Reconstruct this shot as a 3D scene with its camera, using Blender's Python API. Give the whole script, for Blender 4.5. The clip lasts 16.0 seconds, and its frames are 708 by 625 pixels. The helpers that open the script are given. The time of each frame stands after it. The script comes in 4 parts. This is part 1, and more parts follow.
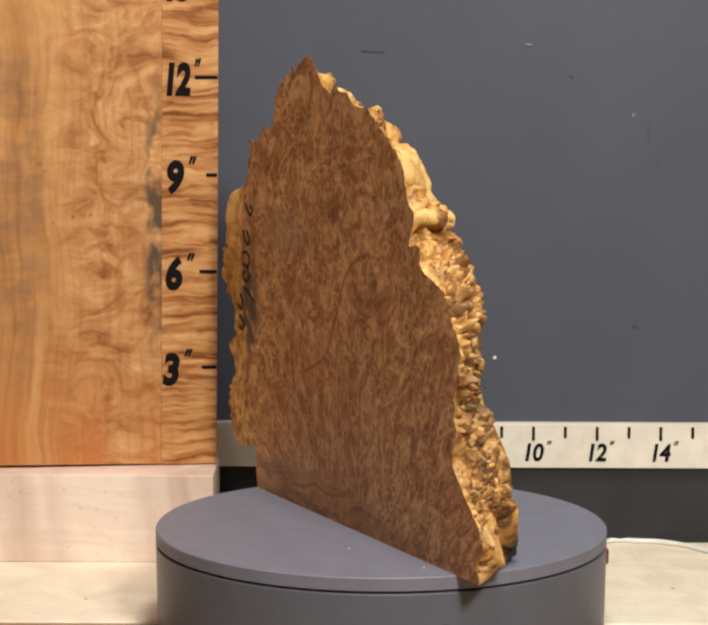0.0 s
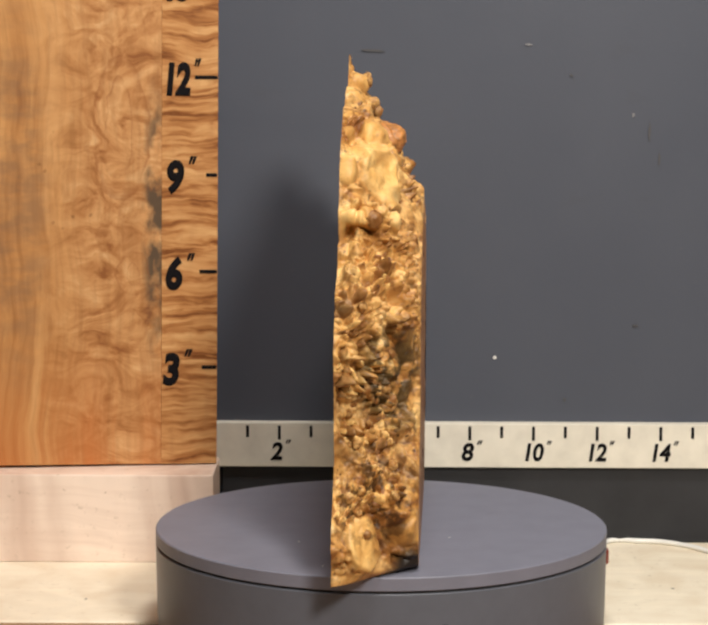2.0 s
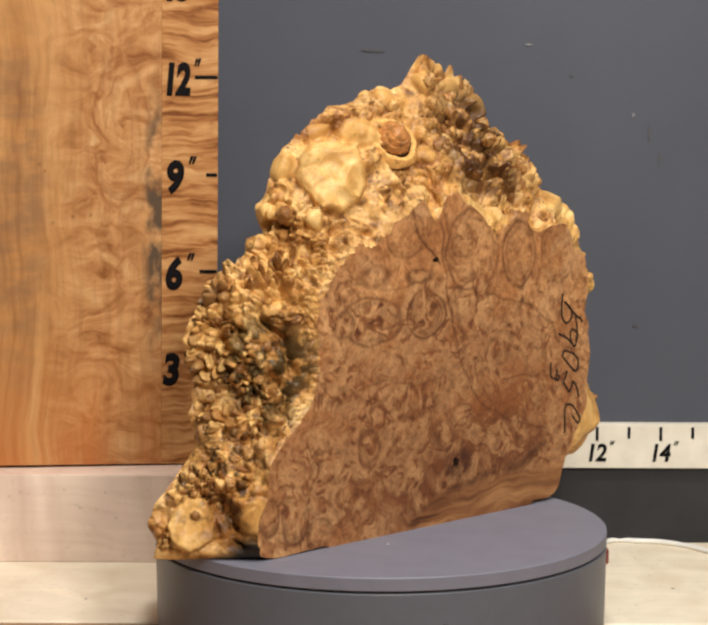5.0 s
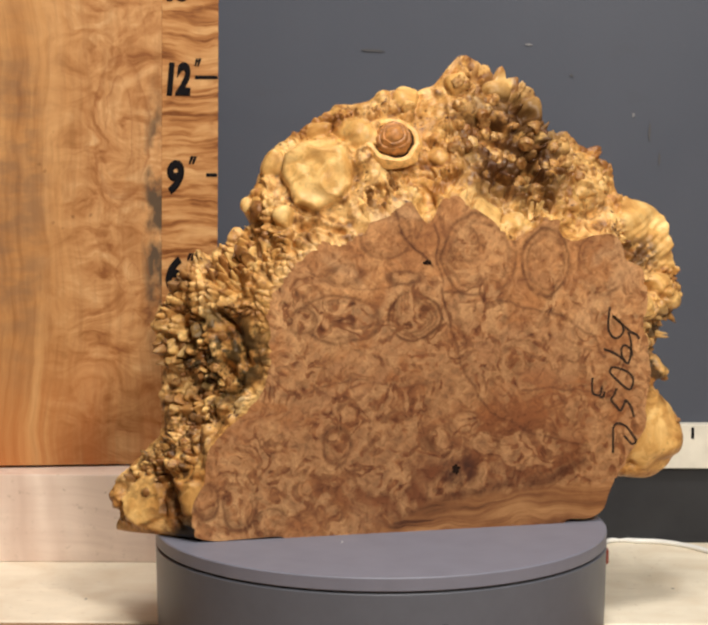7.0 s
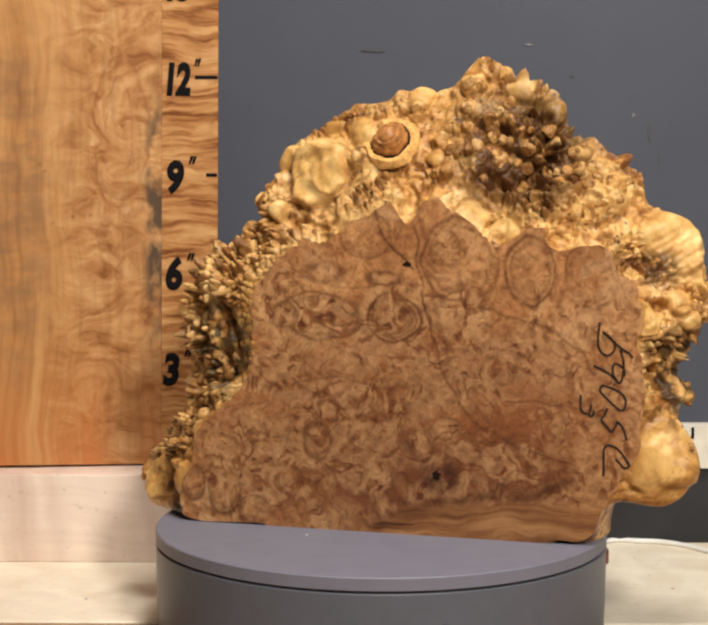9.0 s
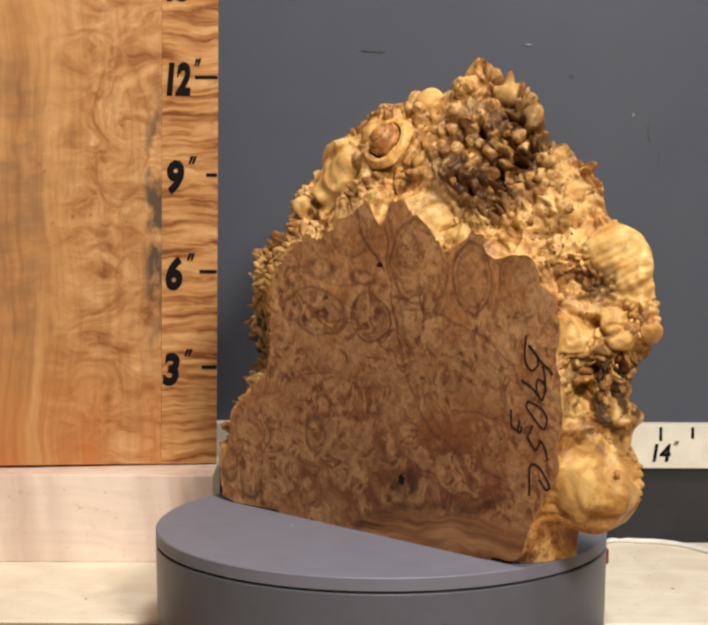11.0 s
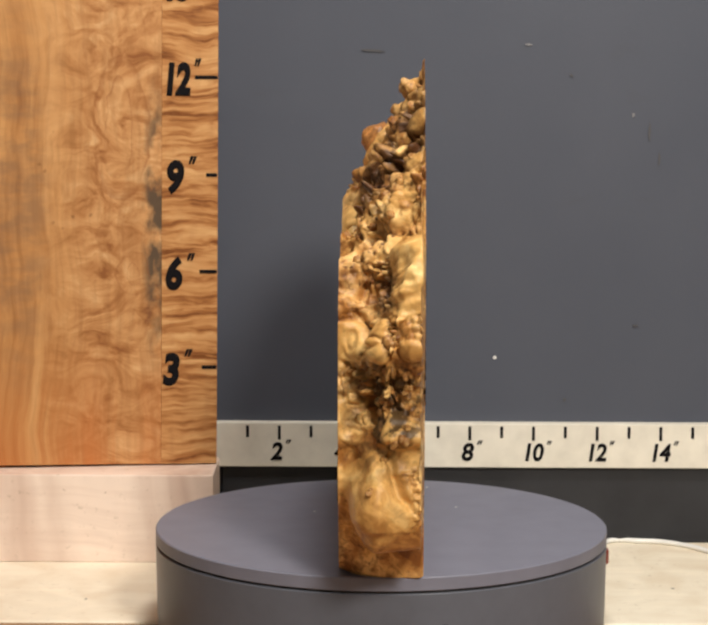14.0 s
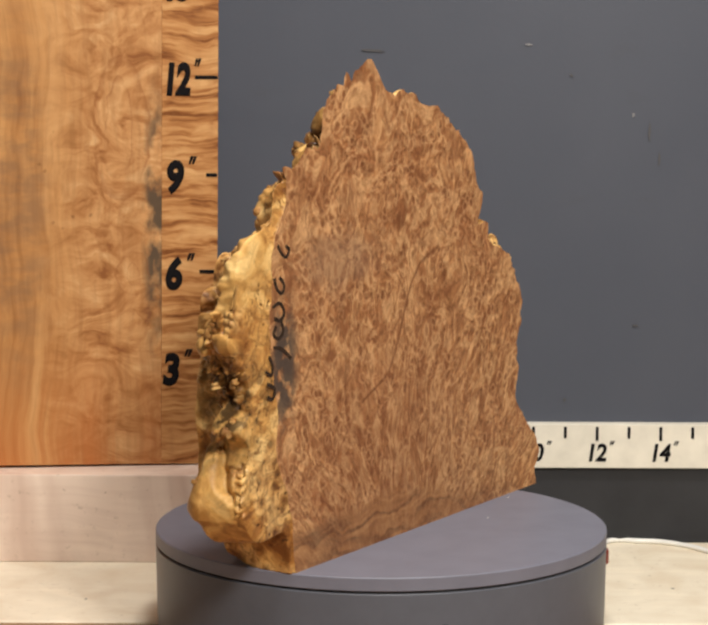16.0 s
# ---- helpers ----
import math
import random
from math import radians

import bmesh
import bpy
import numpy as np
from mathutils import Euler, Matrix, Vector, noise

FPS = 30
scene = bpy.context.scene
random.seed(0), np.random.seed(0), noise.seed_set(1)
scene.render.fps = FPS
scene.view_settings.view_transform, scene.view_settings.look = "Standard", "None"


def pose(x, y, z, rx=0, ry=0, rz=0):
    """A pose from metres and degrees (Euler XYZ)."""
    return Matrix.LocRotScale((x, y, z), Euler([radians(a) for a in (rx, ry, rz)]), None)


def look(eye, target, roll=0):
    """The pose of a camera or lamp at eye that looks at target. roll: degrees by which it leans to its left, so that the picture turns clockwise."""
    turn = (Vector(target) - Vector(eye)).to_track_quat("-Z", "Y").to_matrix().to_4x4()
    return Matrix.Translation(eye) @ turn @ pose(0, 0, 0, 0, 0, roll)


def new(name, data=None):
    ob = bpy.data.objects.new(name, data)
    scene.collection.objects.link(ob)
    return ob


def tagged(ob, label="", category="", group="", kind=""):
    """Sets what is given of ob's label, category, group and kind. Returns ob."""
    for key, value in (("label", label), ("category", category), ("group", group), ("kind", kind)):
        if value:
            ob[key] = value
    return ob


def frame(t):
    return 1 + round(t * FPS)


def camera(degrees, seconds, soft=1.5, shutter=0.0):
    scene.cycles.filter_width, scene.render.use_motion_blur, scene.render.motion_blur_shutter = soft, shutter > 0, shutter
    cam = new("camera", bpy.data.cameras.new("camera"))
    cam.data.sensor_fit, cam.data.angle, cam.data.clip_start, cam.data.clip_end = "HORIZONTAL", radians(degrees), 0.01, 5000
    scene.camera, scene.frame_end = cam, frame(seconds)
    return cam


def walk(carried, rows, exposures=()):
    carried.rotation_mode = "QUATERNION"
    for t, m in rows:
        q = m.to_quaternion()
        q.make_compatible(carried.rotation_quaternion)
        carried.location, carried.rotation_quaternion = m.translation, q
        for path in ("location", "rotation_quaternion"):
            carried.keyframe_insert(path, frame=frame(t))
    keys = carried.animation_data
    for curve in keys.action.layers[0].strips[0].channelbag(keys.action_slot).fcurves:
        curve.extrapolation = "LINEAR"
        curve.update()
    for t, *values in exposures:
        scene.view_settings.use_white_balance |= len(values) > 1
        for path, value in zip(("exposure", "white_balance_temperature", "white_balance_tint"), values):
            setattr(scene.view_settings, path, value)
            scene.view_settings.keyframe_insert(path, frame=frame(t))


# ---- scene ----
from mathutils import kdtree

# camera: a long lens on a fixed stand, a little above the turntable
EYE, WAY = Vector((0.0, -1.6243, 0.3617)), Vector((-0.012284, 0.991401, -0.130279))
cam = camera(16.9, 16.0, soft=2.8)
STAND = look(EYE, EYE + WAY, 0.125)
walk(cam, [(0.0, STAND), (16.0, STAND)], exposures=[(0.0, 0.0), (16.0, 0.0)])

# ---- light ----
world = bpy.data.worlds.new("room_air")
world.use_nodes = True
world.node_tree.nodes["Background"].inputs["Color"].default_value = (0.9, 0.95, 1.0, 1)
world.node_tree.nodes["Background"].inputs["Strength"].default_value = 0.2
scene.world = world


def area_lamp(name, eye, target, size, watts, colour):
    data = bpy.data.lights.new(name, "AREA")
    data.shape, data.size, data.energy, data.color = "DISK", size, watts, colour
    ob = new(name, data)
    ob.matrix_world = look(eye, target)
    return ob


area_lamp("work_lamp", (0.50, -1.40, 1.10), (0, 0, 0.12), 0.32, 25, (1.0, 0.92, 0.81))
area_lamp("ceiling_lamp", (0.10, -0.38, 1.47), (0.0, -0.05, 0), 0.36, 15.5, (1.0, 0.94, 0.86))


# ---- materials ----
class Nodes:
    """Short hand for one procedural material."""

    def __init__(self, name, rough=0.6, metal=0.0, spec=0.5):
        self.m = bpy.data.materials.new(name)
        self.m.use_nodes = True
        self.t = self.m.node_tree
        self.b = self.t.nodes["Principled BSDF"]
        self.b.inputs["Roughness"].default_value = rough
        self.b.inputs["Metallic"].default_value = metal
        self.b.inputs["Specular IOR Level"].default_value = spec
        self.tc = self.t.nodes.new("ShaderNodeTexCoord")
        self.pos = self.tc.outputs["Object"]

    def put(self, sock, v):
        if isinstance(v, bpy.types.NodeSocket):
            self.t.links.new(v, sock)
        elif v is not None:
            sock.default_value = (*v, 1) if isinstance(v, tuple) and len(v) == 3 and sock.type == "RGBA" else v

    def node(self, kind, out=0, **sockets):
        n = self.t.nodes.new(kind)
        for k, v in sockets.items():
            self.put(n.inputs[k.replace("_", " ")], v)
        return n.outputs[out] if isinstance(out, int) else n.outputs[out]

    def stretch(self, scale=(1, 1, 1), turn=(0, 0, 0), vec=None):
        n = self.t.nodes.new("ShaderNodeMapping")
        n.inputs["Scale"].default_value = scale
        n.inputs["Rotation"].default_value = [radians(a) for a in turn]
        self.put(n.inputs["Vector"], vec or self.pos)
        return n.outputs[0]

    def noise(self, scale, detail=4.0, rough=0.55, dist=0.0, vec=None, out=0):
        return self.node("ShaderNodeTexNoise", out, Vector=vec or self.pos, Scale=scale, Detail=detail, Roughness=rough, Distortion=dist)

    def cells(self, scale, vec=None, feature="F1", rand=1.0, out=0):
        n = self.t.nodes.new("ShaderNodeTexVoronoi")
        n.feature = feature
        self.put(n.inputs["Vector"], vec or self.pos)
        n.inputs["Scale"].default_value = scale
        n.inputs["Randomness"].default_value = rand
        return n.outputs[out]

    def warp(self, vec, scale, amount, detail=3.0):
        """vec pushed about by noise."""
        n = self.node("ShaderNodeVectorMath", 0)
        n.node.operation = "SUBTRACT"
        self.put(n.node.inputs[0], self.noise(scale, detail, vec=vec, out="Color"))
        n.node.inputs[1].default_value = (0.5, 0.5, 0.5)
        k = self.node("ShaderNodeVectorMath", 0)
        k.node.operation = "SCALE"
        self.put(k.node.inputs[0], n)
        k.node.inputs["Scale"].default_value = amount
        a = self.node("ShaderNodeVectorMath", 0)
        a.node.operation = "ADD"
        self.put(a.node.inputs[0], vec)
        self.put(a.node.inputs[1], k)
        return a

    def ramp(self, fac, *stops, ease="LINEAR"):
        n = self.t.nodes.new("ShaderNodeValToRGB")
        n.color_ramp.interpolation = ease
        while len(n.color_ramp.elements) < len(stops):
            n.color_ramp.elements.new(0.5)
        for e, (at, c) in zip(n.color_ramp.elements, stops):
            e.position, e.color = at, (c, c, c, 1) if isinstance(c, (int, float)) else (*c, 1)
        self.put(n.inputs[0], fac)
        return n.outputs[0]

    def mix(self, fac, a, b, how="MIX"):
        n = self.t.nodes.new("ShaderNodeMix")
        n.data_type, n.blend_type = "RGBA", how
        self.put(n.inputs[0], fac)
        self.put(n.inputs[6], a)
        self.put(n.inputs[7], b)
        return n.outputs[2]

    def math(self, how, a, b=0.0):
        n = self.t.nodes.new("ShaderNodeMath")
        n.operation = how
        self.put(n.inputs[0], a)
        self.put(n.inputs[1], b)
        return n.outputs[0]

    def axis(self, which):
        n = self.t.nodes.new("ShaderNodeSeparateXYZ")
        self.put(n.inputs[0], self.pos)
        return n.outputs[which]

    def blob(self, centre, size, vec=None):
        """1 inside a soft ellipsoid round centre, 0 outside."""
        a = self.node("ShaderNodeVectorMath", 0)
        a.node.operation = "SUBTRACT"
        self.put(a.node.inputs[0], vec or self.pos)
        a.node.inputs[1].default_value = centre
        d = self.node("ShaderNodeVectorMath", 0)
        d.node.operation = "DIVIDE"
        self.put(d.node.inputs[0], a)
        d.node.inputs[1].default_value = size
        l = self.t.nodes.new("ShaderNodeVectorMath")
        l.operation = "LENGTH"
        self.put(l.inputs[0], d)
        return self.ramp(l.outputs["Value"], (0.35, 1.0), (1.0, 0.0), ease="EASE")

    def span(self, centre, size, vec):
        """How far vec lies from centre, 1 on the ellipsoid of that size."""
        a = self.node("ShaderNodeVectorMath", 0)
        a.node.operation = "SUBTRACT"
        self.put(a.node.inputs[0], vec)
        a.node.inputs[1].default_value = centre
        d = self.node("ShaderNodeVectorMath", 0)
        d.node.operation = "DIVIDE"
        self.put(d.node.inputs[0], a)
        d.node.inputs[1].default_value = size
        l = self.t.nodes.new("ShaderNodeVectorMath")
        l.operation = "LENGTH"
        self.put(l.inputs[0], d)
        return l.outputs["Value"]

    def done(self, colour, bump=None, strength=0.3, depth=0.002, rough=None):
        self.put(self.b.inputs["Base Color"], colour)
        if rough is not None:
            self.put(self.b.inputs["Roughness"], rough)
        if bump is not None:
            n = self.t.nodes.new("ShaderNodeBump")
            n.inputs["Strength"].default_value = strength
            n.inputs["Distance"].default_value = depth
            self.put(n.inputs["Height"], bump)
            self.put(self.b.inputs["Normal"], n.outputs[0])
        return self.m


def plain(name, colour, rough=0.6, metal=0.0, vary=0.12, scale=60.0, bump=0.1, spec=0.35):
    k = Nodes(name, rough, metal, spec)
    f = k.noise(scale, 5)
    g = k.noise(scale / 9, 3)
    dark = tuple(c * (1 - vary) for c in colour)
    lite = tuple(min(1, c * (1 + vary)) for c in colour)
    c = k.mix(k.math("MULTIPLY", f, g), k.ramp(f, (0.3, dark), (0.7, lite)), lite)
    return k.done(c, f, bump, 0.001)


def grey_paint():
    k = Nodes("grey_wall_paint", 0.5, spec=0.3)
    big = k.noise(5, 4, vec=k.stretch((1, 1, 0.6)))
    fine = k.noise(160, 5)
    smear = k.noise(9, 6, 0.65, 1.5, vec=k.stretch((1, 1, 2.2), (0, 25, 0)))
    c = k.ramp(big, (0.3, (0.069, 0.078, 0.104)), (0.7, (0.082, 0.091, 0.118)))
    c = k.mix(k.ramp(smear, (0.6, 0.0), (0.78, 0.35)), c, (0.074, 0.077, 0.092))
    c = k.mix(k.ramp(fine, (0.66, 0.0), (0.8, 0.25)), c, (0.16, 0.16, 0.17))
    return k.done(c, fine, 0.12, 0.0008, k.ramp(smear, (0.3, 0.42), (0.7, 0.58)))


def figured_maple():
    """Honey-coloured plank: upright grain on one side, curling figure on the other, dark streaks."""
    k = Nodes("figured_honey_wood", 0.5, spec=0.15)
    p = k.warp(k.pos, 7, 0.035)
    grain = k.noise(26, 6, 0.6, 0.4, vec=k.stretch((1.6, 1, 0.07), vec=p))
    fine = k.noise(210, 4, 0.6, vec=k.stretch((1, 1, 0.05), vec=p))
    curl = k.noise(20, 5, 0.6, 2.2, vec=k.stretch((1, 1, 1.7), vec=k.warp(k.pos, 20, 0.03)))
    x = k.axis(0)
    right = k.ramp(k.math("ADD", k.math("MULTIPLY", x, 12.0), 3.6), (0.30, 0.0), (0.9, 1.0))
    a = k.ramp(grain, (0.32, (0.30, 0.122, 0.040)), (0.44, (0.48, 0.23, 0.083)), (0.56, (0.60, 0.315, 0.122)), (0.70, (0.68, 0.39, 0.172)))
    b = k.ramp(curl, (0.32, (0.27, 0.102, 0.034)), (0.42, (0.43, 0.195, 0.072)), (0.50, (0.52, 0.258, 0.102)), (0.58, (0.60, 0.32, 0.135)), (0.70, (0.70, 0.42, 0.20)))
    c = k.mix(right, a, b)
    c = k.mix(k.ramp(fine, (0.45, 0.0), (0.7, 0.4)), c, (0.28, 0.12, 0.042))
    red = k.math("MULTIPLY", k.ramp(k.axis(2), (0.0, 1.0), (0.10, 0.0)), k.ramp(grain, (0.35, 0.9), (0.6, 0.1)))
    c = k.mix(red, c, (0.50, 0.16, 0.045))
    grey = k.math("MULTIPLY", k.blob((-0.285, 0.2, 0.21), (0.034, 0.2, 0.19)), k.ramp(k.noise(34, 5, vec=k.stretch((1, 1, 2.4))), (0.38, 0.0), (0.62, 0.5)))
    c = k.mix(grey, c, (0.20, 0.12, 0.075))
    stain = k.math("MULTIPLY", k.blob((-0.1785, 0.2, 0.19), (0.013, 0.2, 0.14)), k.ramp(k.noise(60, 5, vec=k.stretch((1, 1, 0.6))), (0.40, 0.0), (0.56, 0.95)))
    c = k.mix(stain, c, (0.09, 0.065, 0.045))
    # long rings and a small knot in the figured side
    bent = k.warp(k.pos, 30, 0.02)
    for cx, cz, rx, rz in ((-0.205, 0.262, 0.021, 0.055), (-0.207, 0.262, 0.012, 0.040), (-0.1965, 0.147, 0.006, 0.008), (-0.1965, 0.147, 0.014, 0.017), (-0.216, 0.178, 0.012, 0.010)):
        ring = k.ramp(k.span((cx, 0.2, cz), (rx, 9.0, rz), bent), (0.86, 0.0), (0.98, 0.6), (1.12, 0.0))
        c = k.mix(k.math("MULTIPLY", ring, k.ramp(k.noise(50, 3), (0.38, 0.2), (0.56, 0.9))), c, (0.27, 0.098, 0.034))
    eye = k.cells(75, k.warp(k.pos, 40, 0.012))
    pin = k.math("MULTIPLY", k.ramp(eye, (0.05, 1.0), (0.16, 0.0)), k.ramp(k.noise(14, 2), (0.6, 0.0), (0.68, 0.9)))
    c = k.mix(pin, c, (0.22, 0.10, 0.04))
    return k.done(c, grain, 0.08, 0.001, 0.4)


def curly_strip():
    """Honey-coloured strip with tiger stripes across it."""
    k = Nodes("curly_honey_wood", 0.5, spec=0.15)
    p = k.warp(k.pos, 16, 0.022)
    wave = k.noise(120, 3, 0.55, 0.4, vec=k.stretch((0.14, 1, 1.35), (0, 5, 0), vec=p))
    fine = k.noise(160, 4, vec=k.stretch((1, 1, 0.06)))
    c = k.ramp(wave, (0.34, (0.19, 0.066, 0.020)), (0.43, (0.37, 0.155, 0.052)), (0.52, (0.52, 0.255, 0.096)), (0.68, (0.66, 0.38, 0.165)))
    c = k.mix(k.ramp(fine, (0.5, 0.0), (0.75, 0.25)), c, (0.36, 0.17, 0.07))
    return k.done(c, wave, 0.1, 0.0015, 0.38)


def pale_maple(name="pale_maple", tint=(0.88, 0.73, 0.63), dark=(0.62, 0.45, 0.37), turn=0.0):
    k = Nodes(name, 0.45)
    p = k.warp(k.pos, 6, 0.03)
    band = k.noise(20, 3, 0.5, 0.8, vec=k.stretch((1, 1, 0.18), vec=p))
    long = k.noise(120, 4, 0.6, vec=k.stretch((0.05, 1, 1), (0, 0, turn), vec=p))
    speck = k.noise(210, 4, 0.65)
    c = k.ramp(band, (0.3, dark), (0.55, tint), (0.75, tuple(min(1, v * 1.1) for v in tint)))
    c = k.mix(k.ramp(long, (0.45, 0.0), (0.7, 0.3)), c, dark)
    c = k.mix(k.ramp(speck, (0.62, 0.0), (0.74, 0.5)), c, (0.35, 0.24, 0.15))
    return k.done(c, long, 0.06, 0.001, 0.42)


def field(k, name, out="Fac"):
    """A figure carried by the mesh."""
    n = k.t.nodes.new("ShaderNodeAttribute")
    n.attribute_name = name
    return n.outputs[out]


def burl_front():
    """Sawn burl: outlined knots and swarms of small eyes in calm tan wood, redder in the heart, streaky grain at the foot."""
    k = Nodes("burl_sawn_face", 0.45, spec=0.3)
    flat = k.stretch((1, 0.1, 1))
    p = k.warp(k.warp(flat, 30, 0.012), 120, 0.005)
    soft = k.noise(26, 4, 0.55, 1.2, vec=p)
    fibre = k.noise(60, 4, 0.6, 2.0, vec=p)
    tiny = k.noise(230, 4, 0.6, 0.8, vec=p)
    c = k.ramp(soft, (0.30, (0.31, 0.125, 0.044)), (0.44, (0.44, 0.198, 0.074)), (0.56, (0.54, 0.268, 0.108)), (0.70, (0.64, 0.35, 0.155)))
    c = k.mix(k.ramp(fibre, (0.48, 0.0), (0.62, 0.6)), c, (0.25, 0.095, 0.034))
    bands = k.noise(11, 3, 0.55, 1.6, vec=flat)
    c = k.mix(k.ramp(bands, (0.50, 0.0), (0.60, 0.5)), c, (0.27, 0.110, 0.046))
    c = k.mix(k.ramp(bands, (0.36, 0.6), (0.46, 0.0)), c, (0.62, 0.385, 0.20))
    heart = k.blob((0.04, 0.0, 0.062), (0.21, 0.3, 0.125), k.warp(k.pos, 14, 0.07))
    c = k.mix(k.math("MULTIPLY", heart, 0.66), c, (0.20, 0.062, 0.020))
    core = k.blob((0.06, 0.0, 0.032), (0.16, 0.3, 0.055), k.warp(k.pos, 18, 0.06))
    c = k.mix(k.math("MULTIPLY", core, 0.75), c, (0.125, 0.038, 0.014))
    # eyes: dark pips in pale curls
    pips = k.cells(125, p)
    rims = k.cells(125, p, feature="DISTANCE_TO_EDGE")
    eye = k.ramp(pips, (0.12, (0.050, 0.016, 0.007)), (0.30, (0.16, 0.056, 0.020)), (0.48, (0.37, 0.16, 0.062)), (0.68, (0.60, 0.335, 0.15)))
    eye = k.mix(k.ramp(rims, (0.0, 0.5), (0.10, 0.0)), eye, (0.17, 0.06, 0.022))
    swirl = k.math("SINE", k.math("MULTIPLY", k.noise(42, 2.0, 0.5, 1.4, vec=p), 24.0))
    curls = k.ramp(swirl, (0.0, (0.63, 0.37, 0.175)), (0.35, (0.46, 0.22, 0.09)), (0.65, (0.22, 0.078, 0.028)), (1.0, (0.085, 0.028, 0.011)))
    eye = k.mix(0.5, eye, curls)
    patch = k.noise(24, 3, 0.6, 0.8, vec=flat)
    low = k.ramp(k.axis(2), (0.0, 1.0), (0.16, 1.0), (0.19, 0.25), (0.24, 0.2))
    stray = k.math("MULTIPLY", k.ramp(patch, (0.42, 0.0), (0.54, 0.9)), low)
    swarm = k.math("MAXIMUM", field(k, "eyes"), stray)
    swarm = k.math("MULTIPLY", swarm, k.ramp(k.noise(75, 3, vec=flat), (0.34, 0.45), (0.50, 1.0)))
    c = k.mix(swarm, c, eye)
    c = k.mix(k.math("MULTIPLY", k.math("MULTIPLY", heart, swarm), 0.4), c, (0.15, 0.046, 0.017))
    c = k.mix(k.math("MULTIPLY", field(k, "ring"), k.ramp(k.noise(38, 3), (0.34, 0.1), (0.52, 0.9))), c, (0.105, 0.036, 0.013))
    c = k.mix(k.math("MULTIPLY", field(k, "line"), k.ramp(k.noise(38, 3), (0.34, 0.2), (0.56, 0.95))), c, (0.095, 0.030, 0.011))
    c = k.mix(1.0, c, k.ramp(tiny, (0.34, (1.16, 1.14, 1.10)), (0.50, (0.95, 0.93, 0.90)), (0.68, (0.62, 0.54, 0.48))), "MULTIPLY")
    # straight grain at the foot
    foot = k.blob((0.115, 0.0, -0.006), (0.16, 0.3, 0.042), k.warp(k.pos, 22, 0.025))
    grain = k.noise(85, 5, 0.62, 0.8, vec=k.stretch((0.10, 0.2, 1), (0, -8, 0), vec=k.warp(k.pos, 14, 0.035)))
    streak = k.ramp(grain, (0.38, (0.065, 0.021, 0.008)), (0.48, (0.22, 0.088, 0.031)), (0.66, (0.43, 0.215, 0.085)))
    c = k.mix(k.ramp(foot, (0.1, 0.0), (0.4, 0.92)), c, streak)
    dark = k.math("MULTIPLY", k.blob((0.047, -0.02, 0.041), (0.020, 0.05, 0.015)), k.ramp(k.noise(90, 4), (0.38, 0.0), (0.58, 0.9)))
    c = k.mix(dark, c, (0.045, 0.013, 0.007))
    return k.done(c, k.math("ADD", tiny, k.math("MULTIPLY", pips, 0.6)), 0.2, 0.0006, k.ramp(soft, (0.3, 0.56), (0.7, 0.42)))


